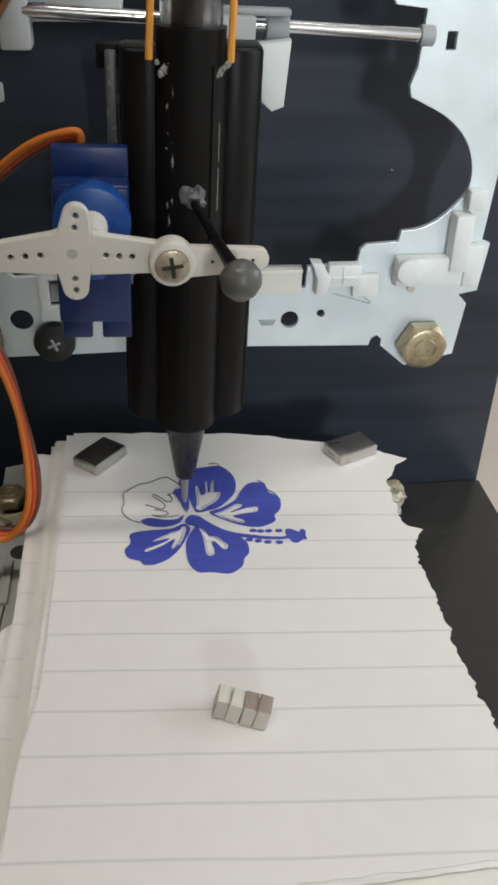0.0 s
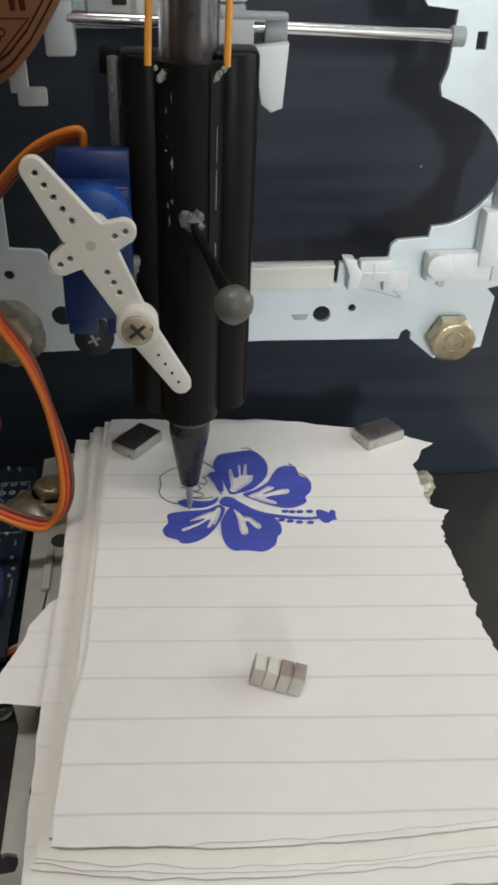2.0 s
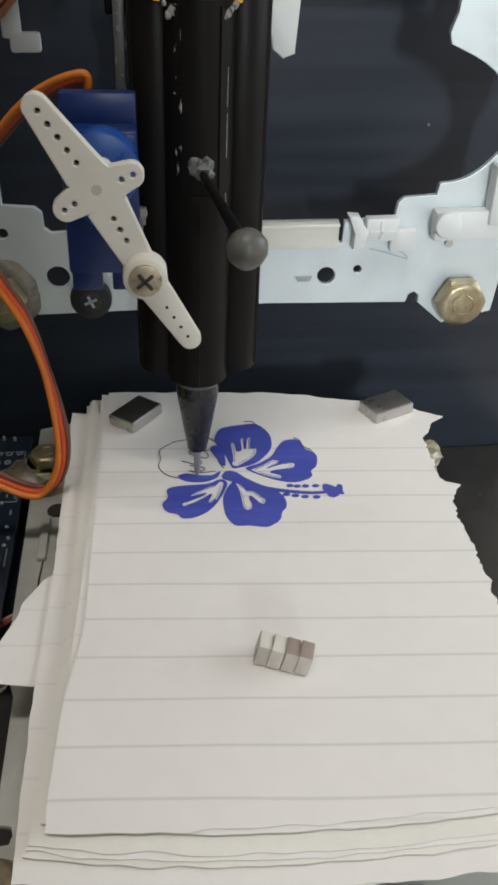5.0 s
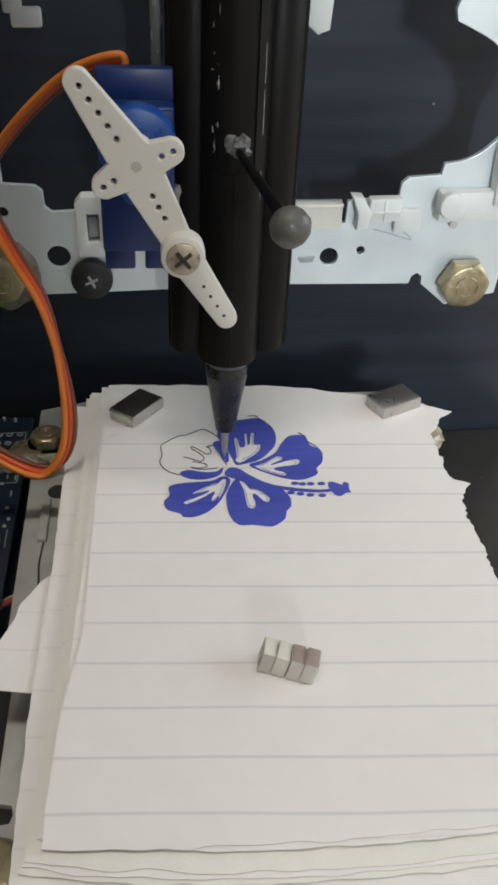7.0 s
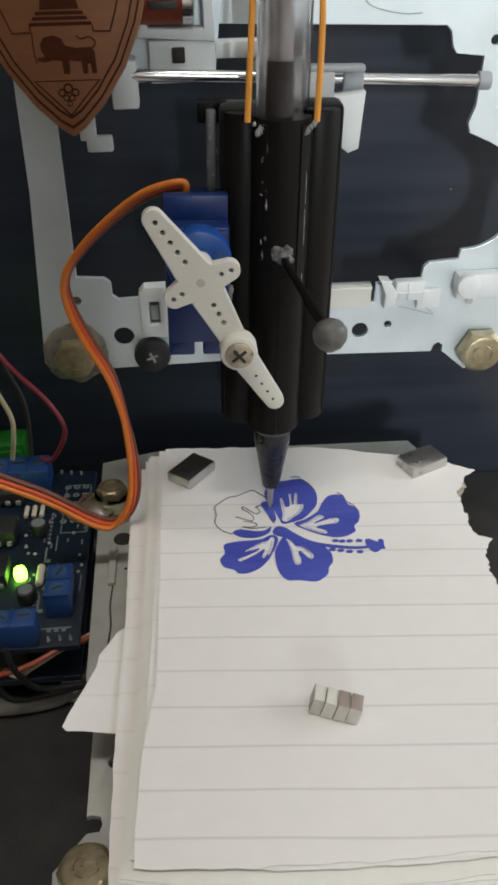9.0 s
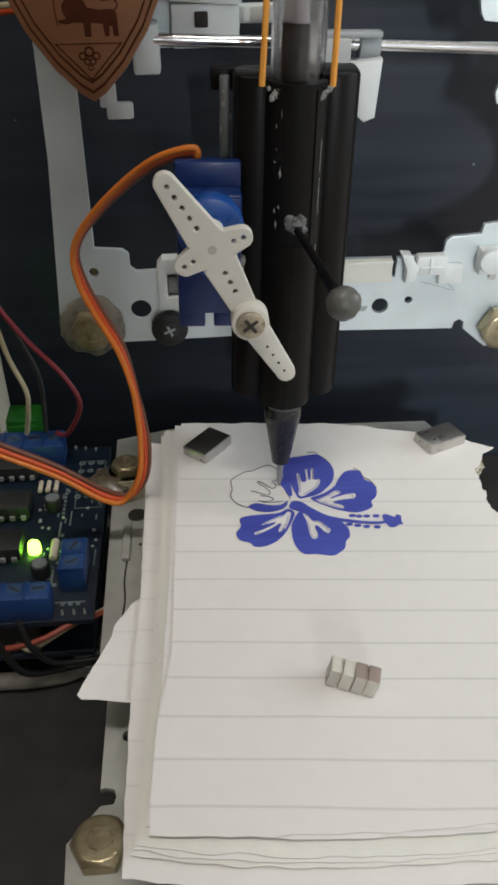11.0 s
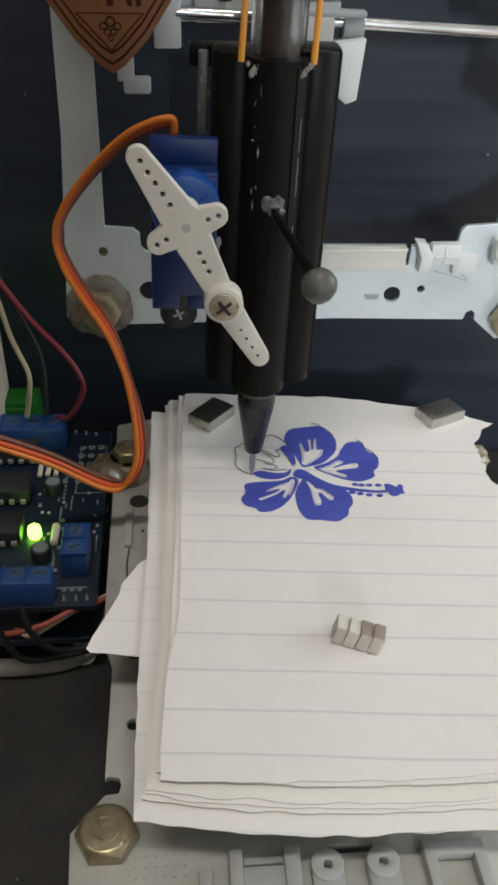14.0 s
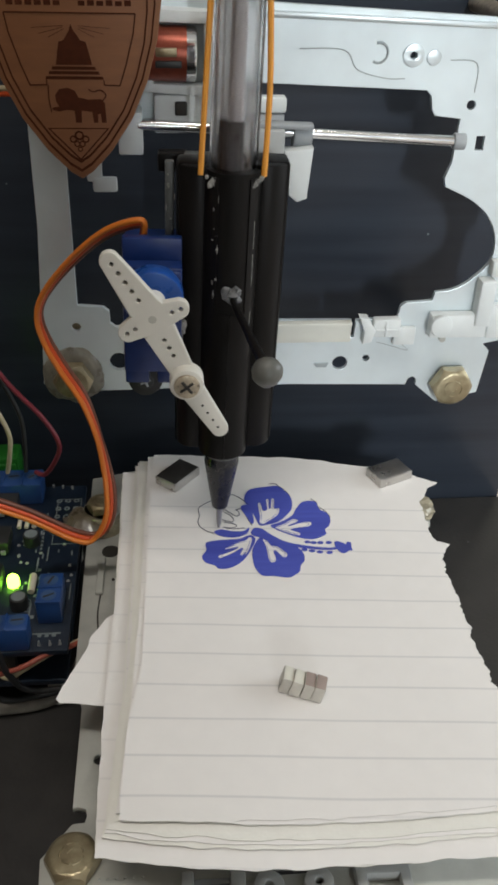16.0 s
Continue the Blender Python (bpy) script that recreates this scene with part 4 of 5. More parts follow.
def cube_magnets():
    """Four small block magnets stuck together in a slanting, slipped row."""
    made = []
    m0 = Matrix.Translation((-18.2, -73.1, 0.1)) @ Matrix.Rotation(radians(-14), 4, "Z")
    for i in range(4):
        m = m0 @ Matrix.Translation(((i - 1.5) * 2.12, (0.55, 0.15, -0.2, -0.5)[i], 0.22)) @ Matrix.Rotation(radians((2, -2, 1, -2)[i]), 4, "Z") @ Matrix.Rotation(radians(13), 4, "Y")
        label = "small upright block magnet with a copper-tinted top on the paper" if i > 1 else "small pale upright block magnet on the paper"
        g = thing("block_magnet", m @ Vector((0, 0, 0)), label, "magnet", "block magnets on the paper")
        part("body", box(-1.03, 1.03, -1.75, 1.75, 0, 3.9, 0.16, m), NICKEL_PALE, g)
        part("face", box(-0.93, 0.93, -1.65, 1.65, 3.88, 3.94, 0.03, m), NICKEL_ROSE if i > 1 else NICKEL_LIT_TOP, g)
        if i == 0:
            for y, z in ((-1.3, 2.3), (-0.9, 0.9)):
                part("chip_mark", box(-1.06, -1.0, y - 0.3, y + 0.3, z - 0.35, z + 0.35, 0, m), NICKEL_DARK, g)
        made.append(g)
    return made


# ---- the pen carriage ----
TIP = Vector((-28.5, -23.9, 0.0))
LOOP = Vector((-57.0, -24.0, -2.0))
HORN = (-15.0, -18.6, 63.7)


def cross_horn(parent):
    """Built with its long arm straight down; it turns about the shaft."""
    c = TIP + Vector(HORN)
    def arm(l, w0, w1, a, base=0.0):
        t = radians(a)
        pts = [(w0, base), (w1, l)] + [(w1 * math.cos(radians(k)), l + w1 * math.sin(radians(k))) for k in range(15, 180, 15)] + [(-w1, l), (-w0, base)]
        return [(x * math.cos(t) - y * math.sin(t), x * math.sin(t) + y * math.cos(t)) for x, y in pts]
    def holes(l0, step, n, r, a):
        t = radians(a)
        return [ring_pts(-(l0 + step * k) * math.sin(t), (l0 + step * k) * math.cos(t), r, 10) for k in range(n)]
    def put(loop):
        return [(c.x + x, c.z + z) for x, z in loop]
    outline = arm(12.9, 3.0, 1.8, 4.5, 2.6) + arm(5.1, 2.3, 1.85, 93, 2.9) + arm(12.0, 3.0, 2.2, 177.5, 2.6) + arm(5.1, 2.3, 1.85, -97, 2.9)
    cut = holes(4.4, 2.0, 5, 0.4, 4.5) + holes(4.6, 1.8, 3, 0.4, 177.5) + holes(3.7, 1.7, 2, 0.4, 93) + holes(3.7, 1.7, 2, 0.4, -97)
    blade = part("cross_horn", slab(put(outline), [put(h) for h in cut], 1.7, 0.2, "xz", c.y), NYLON, parent, "white nylon four-armed servo horn", at=c, smooth=False)
    part("hub", rod((c.x, c.y + 2.2, c.z), (c.x, c.y - 0.2, c.z), 2.9, bevel=0.2), NYLON, blade)
    # flat disc in darker nylon, its colour giving the dimple's shading
    part("hub_dimple", rod((c.x, c.y - 0.84, c.z), (c.x, c.y - 0.88, c.z), 0.75), DIMPLE, blade)
    for turn, l0, step, n in ((4.5, 4.4, 2.0, 5), (177.5, 4.6, 1.8, 3)):
        for k in range(n):
            x, z = c.x - (l0 + step * k) * math.sin(radians(turn)), c.z + (l0 + step * k) * math.cos(radians(turn))
            part("hole", rod((x, c.y + 0.7, z), (x, c.y + 0.5, z), 0.42, n=10), HOLE_SHADE, blade)
    # second single-armed horn screwed to the long arm
    s = Vector((c.x - 0.6, c.y, c.z - 13.7))
    ext = part("extension_arm", slab([(x + s.x, z + s.z) for x, z in arm(12.0, 2.4, 1.65, 183)], (), 1.6, 0.2, "xz", c.y - 1.6), NYLON, blade, "white nylon single horn arm screwed on")
    part("boss", rod((s.x, s.y + 0.6, s.z), (s.x, s.y - 3.2, s.z), 3.2, bevel=0.4, n=32), NYLON, blade)
    sc = part("screw", rod((s.x, s.y - 3.1, s.z), (s.x, s.y - 3.9, s.z), 2.45, bevel=0.35, n=28), SCREW, blade, "small round cross-head screw")
    for a in (10, 100):
        d = Vector((math.cos(radians(a)), 0, math.sin(radians(a)))) * 1.5
        q = Vector((s.x, s.y - 3.9, s.z))
        part("cross_slot", rod(q - d, q + d, 0.3, n=6), HOLE_SHADE, sc)
    for k in range(4):
        part("hole", rod((s.x + 0.3 + 0.1 * k, c.y - 2.40, s.z - 5.6 - 1.9 * k), (s.x + 0.3 + 0.1 * k, c.y - 2.43, s.z - 5.6 - 1.9 * k), 0.26, n=10), HOLE_SHADE, ext)
    return blade


def hex_tube(t, z0, z1, r, r_in, n=48):
    """A hollow barrel: rounded hexagon outside, round bore inside."""
    bm = bmesh.new()
    rings = []
    for z, out in ((z0, True), (z1, True), (z1, False), (z0, False)):
        row = []
        for k in range(n):
            a = 2 * math.pi * k / n
            hexr = r * 0.5 * math.sqrt(3) / math.cos((a % (math.pi / 3)) - math.pi / 6)
            rr = min(hexr, r * 0.965) if out else r_in
            row.append(bm.verts.new((t.x + rr * math.cos(a), t.y + rr * math.sin(a), t.z + z)))
        rings.append(row)
    for A, B in zip(rings, rings[1:] + rings[:1]):
        for k in range(n):
            bm.faces.new((A[k], A[(k + 1) % n], B[(k + 1) % n], B[k]))
    return bm


def pen(parent):
    t = TIP
    o = lambda x, y, z: (t.x + x, t.y + y, t.z + z)
    bar = part("pen", hex_tube(t, 84, 118, 4.7, 3.4), CLEAR, parent, "clear hexagonal ballpoint pen with a red end plug", at=t)
    part("cone", join(rod(o(0, 0, 6.8), o(0, 0, 19.5), 1.85, 3.9, 28), rod(o(0, 0, 19.5), o(0, 0, 26), 3.9, 3.75, 28)), CONE, bar, "dark tapered pen cone")
    part("nib", join(rod(o(0, 0, 1.4), o(0, 0, 7.6), 0.6, 0.8, 16), rod(o(0, 0, 0.0), o(0, 0, 1.5), 0.25, 0.55, 12)), NIB, bar)
    part("tape_wrap", rod(o(0, 0, 26), o(0, 0, 85.4), 5.12, n=28), TAPE, bar, "black tape wound round the pen")
    part("cone_ring", rod(o(0, 0, 21.9), o(0, 0, 22.9), 4.05, n=28, bevel=0.25), DARK_PLASTIC, bar)
    part("refill", rod(o(0, 0, 94), o(0, 0, 117), 1.9, n=14), INK_TUBE, bar)
    part("ink_column", rod(o(0, 0, 24), o(0, 0, 94), 2.4, n=16), INK_DARK, bar)
    part("end_plug", join(rod(o(0, 0, 117.6), o(0, 0, 126), 4.0, 4.15, 28), rod(o(0, 0, 126), o(0, 0, 127.6), 4.15, 3.3, 28)), RED_CAP, bar, "red plastic end plug")
    # pin that the horn lifts
    a, b = Vector(o(0.2, -4.9, 61.6)), Vector(o(4.4, -33.0, 60.6))
    pin = part("lifting_pin", tube([a, a.lerp(b, 0.5), b], 0.62, 12, taper=lambda u: 1 + 0.9 * u * u), TAPE, bar, "dark wrapped pin with a grey glue bead")
    part("bead", ball(b, 2.75, (1, 0.85, 1), 24, 0.06), mat("grey_bead", (0.105, 0.102, 0.088), rough=0.45, spot=(0.065, 0.065, 0.058), scale=500, bump=0.4, coat=0.2), pin, "grey rounded bead at the pin's end")
    part("glue_tuft", ball(a + Vector((0, -0.4, 0.6)), 1.9, (1, 0.7, 0.9), 14, 0.7), mat("grey_glue_tuft", (0.16, 0.16, 0.16), rough=0.5, spot=(0.05, 0.05, 0.05), scale=900, bump=0.6), pin)
    return bar


def servo(parent):
    t = TIP
    bx = lambda x0, x1, y0, y1, z0, z1, b=0.4: box(t.x + x0, t.x + x1, t.y + y0, t.y + y1, z0 - 1, z1 - 1, b)
    s = part("servo", bx(-20.8, -9.4, -6.5, 15.0, 46.8, 69.2, 0.5), SERVO_BLUE, parent, "translucent blue micro servo")
    part("ear", bx(-20.8, -9.4, -2.8, -0.4, 69.0, 73.6), SERVO_BLUE, s)
    part("ear", bx(-20.8, -15.9, -2.8, -0.4, 42.2, 47.0), SERVO_BLUE, s)
    part("ear", bx(-14.3, -9.4, -2.8, -0.4, 42.2, 47.0), SERVO_BLUE, s)
    part("ear_bridge", bx(-16.2, -14.0, -2.8, -0.4, 45.4, 47.0, 0.2), SERVO_BLUE, s)
    part("ridge", bx(-20.6, -9.6, -7.2, -6.4, 66.0, 68.8, 0.3), SERVO_BLUE, s)
    part("gear_dome", rod((t.x - 14.9, t.y - 6.4, 63.4), (t.x - 14.9, t.y - 10.8, 63.4), 5.7, bevel=0.5, n=36), SERVO_BRIGHT, s)
    part("gear_step", rod((t.x - 14.9, t.y - 6.4, 57.4), (t.x - 14.9, t.y - 10.2, 57.4), 2.8, bevel=0.4, n=24), SERVO_BRIGHT, s)
    part("shaft", rod((t.x - 14.9, t.y - 10.8, 63.4), (t.x - 14.9, t.y - 18, 63.4), 2.3, n=20), NYLON, s)


def carriage():
    t = TIP
    g = thing("pen_carriage", t, "sliding pen carriage of black tubes with a blue servo", "pen carriage")
    cyl = lambda x, y, z0, z1, r, **k: rod((t.x + x, t.y + y, z0), (t.x + x, t.y + y, z1), r, n=32, **k)
    part("side_tube", cyl(-6.2, 3.4, 23.6, 85.6, 4.3, bevel=0.5), TAPE, g)
    part("side_tube", cyl(6.6, 3.4, 23.8, 86.2, 4.3, bevel=0.5), TAPE, g)
    # round sleeve below, open trough above
    def trough(z0, z1, r, open_deg, wall):
        bm = bmesh.new()
        a0, a1, n = radians(-90 + open_deg), radians(270 - open_deg), 36
        rows = []
        for z in (z0, z1):
            for rr in (r, r - wall):
                rows.append([bm.verts.new((t.x + rr * math.cos(a0 + (a1 - a0) * k / n), t.y + rr * math.sin(a0 + (a1 - a0) * k / n), z)) for k in range(n + 1)])
        lo, li, ho, hi = rows
        for A, B in ((lo, ho), (hi, li), (ho, hi), (li, lo)):
            for k in range(n):
                bm.faces.new((A[k], A[k + 1], B[k + 1], B[k]))
        for k in (0, n):
            bm.faces.new((lo[k], ho[k], hi[k], li[k]))
        return bm
    part("sleeve", join(trough(23.4, 58.0, 5.3, 0.2, 0.7), trough(58.0, 84.6, 5.35, 34, 0.7)), TAPE, g, "black tape-wrapped pen sleeve with a cut trough")
    part("side_wing", box(t.x + 4.6, t.x + 10.9, t.y + 1.0, t.y + 7, 24.2, 86.6, 0.9), TAPE, g)
    part("side_wing", box(t.x - 10.4, t.x - 4.6, t.y + 1.0, t.y + 7, 23.9, 86.0, 0.9), TAPE, g)
    rnd = random.Random(4)
    for k in range(26):
        left = k < 19
        z = 60 + 24 * rnd.random() if left else 62 + 16 * rnd.random()
        x = -3.35 + rnd.gauss(0, 0.25) if left else rnd.uniform(-0.5, 3.4)
        part("scuff_or_glint_mark", ball((t.x + x, t.y - math.sqrt(max(5.3 ** 2 - x * x, 4)) + (0.25 if left else 0.75), z), rnd.uniform(0.14, 0.36), (0.8, 0.8, rnd.choice((1, 1.4, 3.0))), 8, 0.9), SCUFF_GLINT, g)
    # glossy highlights down the sleeve's right edge, put in as thin pale rods
    for z0, z1 in ((63.5, 70.0), (71.0, 76.5), (53.5, 58.0)):
        part("scuff_or_glint_mark", rod((t.x + 4.1, t.y - 3.45, z0), (t.x + 4.1, t.y - 3.45, z1), 0.09, n=6), SCUFF_GLINT, g)
    for sx in (-4.0, 3.9):
        for k in range(5):
            part("glue_rim", ball((t.x + sx + (k - 2) * 0.55, t.y - 3.6 - 0.2 * (k % 2), 84.7 - 0.5 * (k * 3 % 4)), 0.34 + 0.12 * (k % 3), (1, 0.8, 1.2), 10, 0.7), SCUFF_GLINT, g)
    part("glue_rim", ball((t.x - 9.6, t.y - 0.5, 52.5), 1.3, (0.8, 0.8, 1.5), 12, 0.8), SCUFF_GLINT, g)
    # sled that rides on the rod
    part("sled", box(t.x - 9, t.x + 9.6, t.y + 7.6, t.y + 14.6, 66, 84.6, 0.8), DARK_PLASTIC, g)
    part("sled_bearing", rod((t.x + 13.6, t.y + 20.1, 86.5), (t.x + 17.4, t.y + 20.1, 86.3), 2.4, n=24, bevel=0.3), GREY_PLASTIC, g, "grey plastic rod bearing")
    part("sled_foot", slab([(t.x + 11.4, 84.6), (t.x + 17.4, 85.4), (t.x + 16.8, 75.0), (t.x + 14.8, 74.2), (t.x + 13.0, 75.6)], (), 4.0, 0.5, "xz", t.y + 17), WHITE_PLASTIC, g)
    part("sled_top", box(t.x + 6, t.x + 17.2, t.y + 16, t.y + 18.6, 88.6, 89.8, 0.4), GREY_PLASTIC, g)
    part("sled_web", box(t.x + 4, t.x + 11.4, t.y + 15, t.y + 17, 80, 88.7, 0.4), FITTING, g)
    part("sled_arm", box(t.x - 14, t.x - 8, t.y + 12.4, t.y + 16, 80.6, 84.4, 0.5), TAPE, g)
    part("flex_strip", box(t.x - 12.6, t.x - 10.8, t.y + 8, t.y + 10, 62, 84, 0.4), DARK_PLASTIC, g)
    for k in range(9):
        part("scuff_or_glint_mark", ball((t.x - 11.6 + 0.9 * math.sin(k * 2.3), t.y + 7.9, 64 + 2.2 * k), 0.16 + 0.12 * (k * 7 % 5) / 5, (0.9, 0.5, 1 + (k * 3 % 4)), 8, 0.9), SCUFF_GLINT, g)
    servo(g)
    # rubber bands over the end plug
    for sx, x0 in ((-1, -6.2), (1, 5.4)):
        part("rubber_band", tube([(t.x + x0, t.y - 3.4, 85.0), (t.x + sx * 5.6, t.y - 2.6, 100), (t.x + sx * 4.9, t.y - 1.2, 116), (t.x + sx * 4.6, t.y, 126), (t.x + sx * 2.6, t.y, 128.2), (t.x, t.y, 128.4)], 0.55, 8), RUBBER, g, "orange rubber band stretched over the pen")
    # three-core servo lead, which swings about its lower loop
    cord = thing("servo_lead", LOOP, "flat orange, red and brown servo lead in a loop", "cable")
    lead = [(-43.699999999999996, -19.6, 70.2), (-43.9, -20.0, 73.3), (-50.9, -18.0, 70.7), (-58.5, -15.0, 64.1), (-65.2, -12.0, 56.0), (-67.6, -11.0, 50.3), (-66.6, -12.0, 44.8), (-63.6, -14.0, 38.9), (-59.4, -17.0, 32.1), (-56.8, -20.0, 23.1), (-55.4, -22.5, 12.0), (-56.2, -24.0, 4.2), (-59.6, -24.5, -0.9), (-64.7, -25.0, 0.3), (-73.6, -28.0, 9.4), (-83.2, -32.0, 18.0), (-87.9, -36.0, 24.0)]
    def fan(k):
        def f(u):
            a = lerp_table([(0, 60), (0.12, 100), (0.25, 160), (0.4, 185), (0.5, 205), (0.56, 180), (0.72, 182), (0.82, 262), (1, 256)], u)
            w = lerp_table([(0, 0.7), (0.12, 0.75), (0.24, 0.5), (0.31, 0.25), (0.40, 0.5), (0.48, 0.5), (0.56, 0.12), (0.63, 0.75), (0.74, 0.85), (0.79, 0.5), (0.85, 0.95), (1, 0.95)], u)
            return Vector((math.cos(radians(a)) * w, -math.sqrt(1 - w * w), math.sin(radians(a)) * w)) * k * 1.12
        return f
    for k, m, name in ((1, W_ORANGE, "orange_core"), (0, W_RED, "red_core"), (-1, W_BROWN, "brown_core")):
        part(name, tube(lead, 0.62, 10, 8, fan(k)), m, cord, name.replace("_", " ") + " of the flat servo lead")
    horn = cross_horn(g)
    p = pen(g)
    return g, horn, p, cord


# ---- electronics ----
def electronics():
    z = -13.0
    g = thing("motor_shield", (-100, -18, -35), "blue motor driver board with terminals on a controller", "circuit board")
    part("board", box(-135, -65.6, -48.5, 12.5, z - 1.6, z, 0.2), PCB, g)
    part("controller_board", box(-133, -67, -46, 10, z - 14, z - 12.4, 0.2), PCB, g)
    for x in (-130, -70):
        for y in (-43, 7):
            part("standoff", rod((x, y, -35), (x, y, z - 14), 2.2, n=12), NYLON, g)
    for y in (-44.5, 9):
        part("header", box(-128, -78, y - 1.2, y + 1.2, z - 12.4, z - 1.6, 0.2), CHIP, g)
    def terminal(x0, x1, y0, y1, n, along):
        b = part("terminal_block", box(x0, x1, y0, y1, z, z + 6.6, 0.5), TERMINAL, g, "blue screw terminal block")
        for k in range(n):
            u = (k + 0.5) / n
            c = (x0 + (x1 - x0) * u, (y0 + y1) / 2 + 0.6) if along == "x" else ((x0 + x1) / 2, y0 + (y1 - y0) * u)
            # flush disc; the shade of a sunken screw is in its dark colour
            part("screw_head", rod((*c, z + 6.4), (*c, z + 6.62), 1.75, n=20), TERM_SCREW, b)
            part("screw_slot", box(c[0] - 1.3, c[0] + 1.3, c[1] - 0.25, c[1] + 0.25, z + 6.6, z + 6.7, 0.03, Matrix.Translation((*c, 0)) @ Matrix.Rotation(radians(25 + 40 * k), 4, "Z") @ Matrix.Translation((-c[0], -c[1], 0))), HOLE_SHADE, b)
            part("divider", box(x0 + (x1 - x0) * k / n - 0.2, x0 + (x1 - x0) * k / n + 0.2, y0, y1, z + 6.5, z + 7.0, 0.1) if along == "x" else box(x0, x1, y0 + (y1 - y0) * k / n - 0.2, y0 + (y1 - y0) * k / n + 0.2, z + 6.5, z + 7.0, 0.1), TERMINAL, b)
    terminal(-107, -76.6, 4.4, 11.8, 6, "x")
    terminal(-98, -73.8, -48.4, -43.4, 5, "x")
    terminal(-73.0, -67.4, -40.5, -30.4, 2, "y")
    for y in (-2.0, -17.4, -31.6):
        c = part("driver_chip", box(-106, -82.6, y + 1.0, y + 8.0, z + 0.8, z + 4.2, 0.2), CHIP, g, "black sixteen pin driver chip")
        for k in range(8):
            x = -84 - 2.54 * k
            part("pin", box(x - 0.6, x + 0.6, y + 0.4, y + 1.0, z + 0.8, z + 2.0, 0.1), PIN, c)
    led = part("led", join(rod((-80.2, -26.9, z), (-80.2, -26.9, z + 1.7), 1.45, n=20), ball((-80.2, -26.9, z + 1.7), 1.45, (1, 1, 1), 16)), LED_ON, g, "lit green indicator lamp")
    part("led", ball((-84.2, -28.4, z + 0.7), 0.55), LED_ON, g)
    for x, y in ((-77.6, -12.0), (-77.8, -34.5)):
        c = part("capacitor", rod((x, y, z), (x, y, z + 3.4), 2.1, bevel=0.3, n=24), CHIP, g, "small black electrolytic capacitor")
        part("cap_top", rod((x, y, z + 3.4), (x, y, z + 3.5), 1.6, n=24), SILK, c)
    part("resistor", rod((-75.6, -31, z + 1.2), (-75.6, -25, z + 1.2), 0.9, bevel=0.3, n=14), CREAM, g)
    for i in range(5):
        for j in range(3):
            part("solder_pad", slab(ring_pts(-72.4 + 2.3 * j, -8.0 + 3.4 * i, 0.8, 10), [ring_pts(-72.4 + 2.3 * j, -8.0 + 3.4 * i, 0.4, 8)], 0.1, 0, "xy", z + 0.06), SILK, g)
    for k in range(3):
        part("header_pin", rod((-74.6 + 2.6 * k, 12.0 - 0.5 * k, z), (-74.6 + 2.6 * k, 12.0 - 0.5 * k, z + 0.9), 0.35, n=6), PIN, g)
    for x0, x1, y in ((-75.6, -75.2, -20), (-75.6, -75.2, -36), (-76, -67.6, -43.4), (-73.4, -73.1, -16), (-66.8, -66.5, -30)):
        part("print_mark", box(x0, x1, y - 0.2 if x1 - x0 > 2 else y - 2.6, y + 0.2 if x1 - x0 > 2 else y + 2.6, z, z + 0.06, 0), SILK, g)
    for k, (x, y) in enumerate(((-74.6, -22), (-74.6, -25), (-74.6, -31), (-74.6, -38), (-72.2, -43.9), (-70.6, -43.9), (-69, -43.9))):
        part("print_mark", box(x - 0.5, x + 0.4, y - 0.5, y + 0.5, z, z + 0.06, 0), SILK, g)
    part("lettering", lettering("GND", -76.0, -34.2, z + 0.05, 2.0, 90), SILK, g)
    part("lettering", lettering("+M", -76.0, -39.4, z + 0.05, 2.0, 90), SILK, g)
    rnd = random.Random(9)
    for k in range(34):
        x, y = rnd.uniform(-81, -66.8), rnd.uniform(-28, 3)
        if x > -74 and y < -29:
            continue
        if rnd.random() < 0.5:
            part("print_mark", box(x - 0.18, x + 0.18, y - rnd.uniform(0.4, 1.4), y + 0.4, z, z + 0.05, 0), SILK, g)
        else:
            part("solder_pad", rod((x, y, z), (x, y, z + 0.35), 0.45, 0.25, n=8), PIN, g)
    for k in range(7):
        part("print_mark", box(-75.5, -74.9, -14.5 + 1.5 * k, -13.6 + 1.5 * k, z, z + 0.05, 0), SILK, g)
    part("print_frame", slab([(-72.8, -12.5), (-66.4, -12.5), (-66.4, 6.4), (-72.8, 6.4)], [[(-72.6, -12.3), (-66.6, -12.3), (-66.6, 6.2), (-72.6, 6.2)]], 0.06, 0, "xy", z + 0.05), SILK, g)
    for k in range(3):
        part("resistor", rod((-81.6 + 1.9 * k, -6.5, z + 0.9), (-81.6 + 1.9 * k, -2.5, z + 0.9), 0.6, bevel=0.2, n=12), CREAM, g)
    for x in (-72, -69.6, -67.4):
        part("header_pin", rod((x, -46.8, z), (x, -46.8, z + 1.4), 0.4, 0.15, n=6), PIN, g)
    # added block whose green colour stands for glow behind the board
    gb = thing("green_glow_block", (-90, 20, -35), "made-up green block for the lamp's glow behind the driver board", "connector")
    part("body", box(-96, -84.4, 17, 25, -35, -6.5, 0.6), GREEN_GLOW, gb)
    part("lid", box(-95.4, -85, 16.2, 17.2, -20, -8, 0.4), GREEN_GLOW, gb)
    cr = thing("adapter_box", (-110, 14, -35), "cream plastic box standing behind the driver board", "box")
    part("case", box(-125, -92.6, 12.6, 26, -35, 27, 1.0), CREAM, cr)
    part("case_lid", box(-125.4, -92.2, 12.2, 26.4, 22.4, 23.4, 0.2), CREAM, cr)


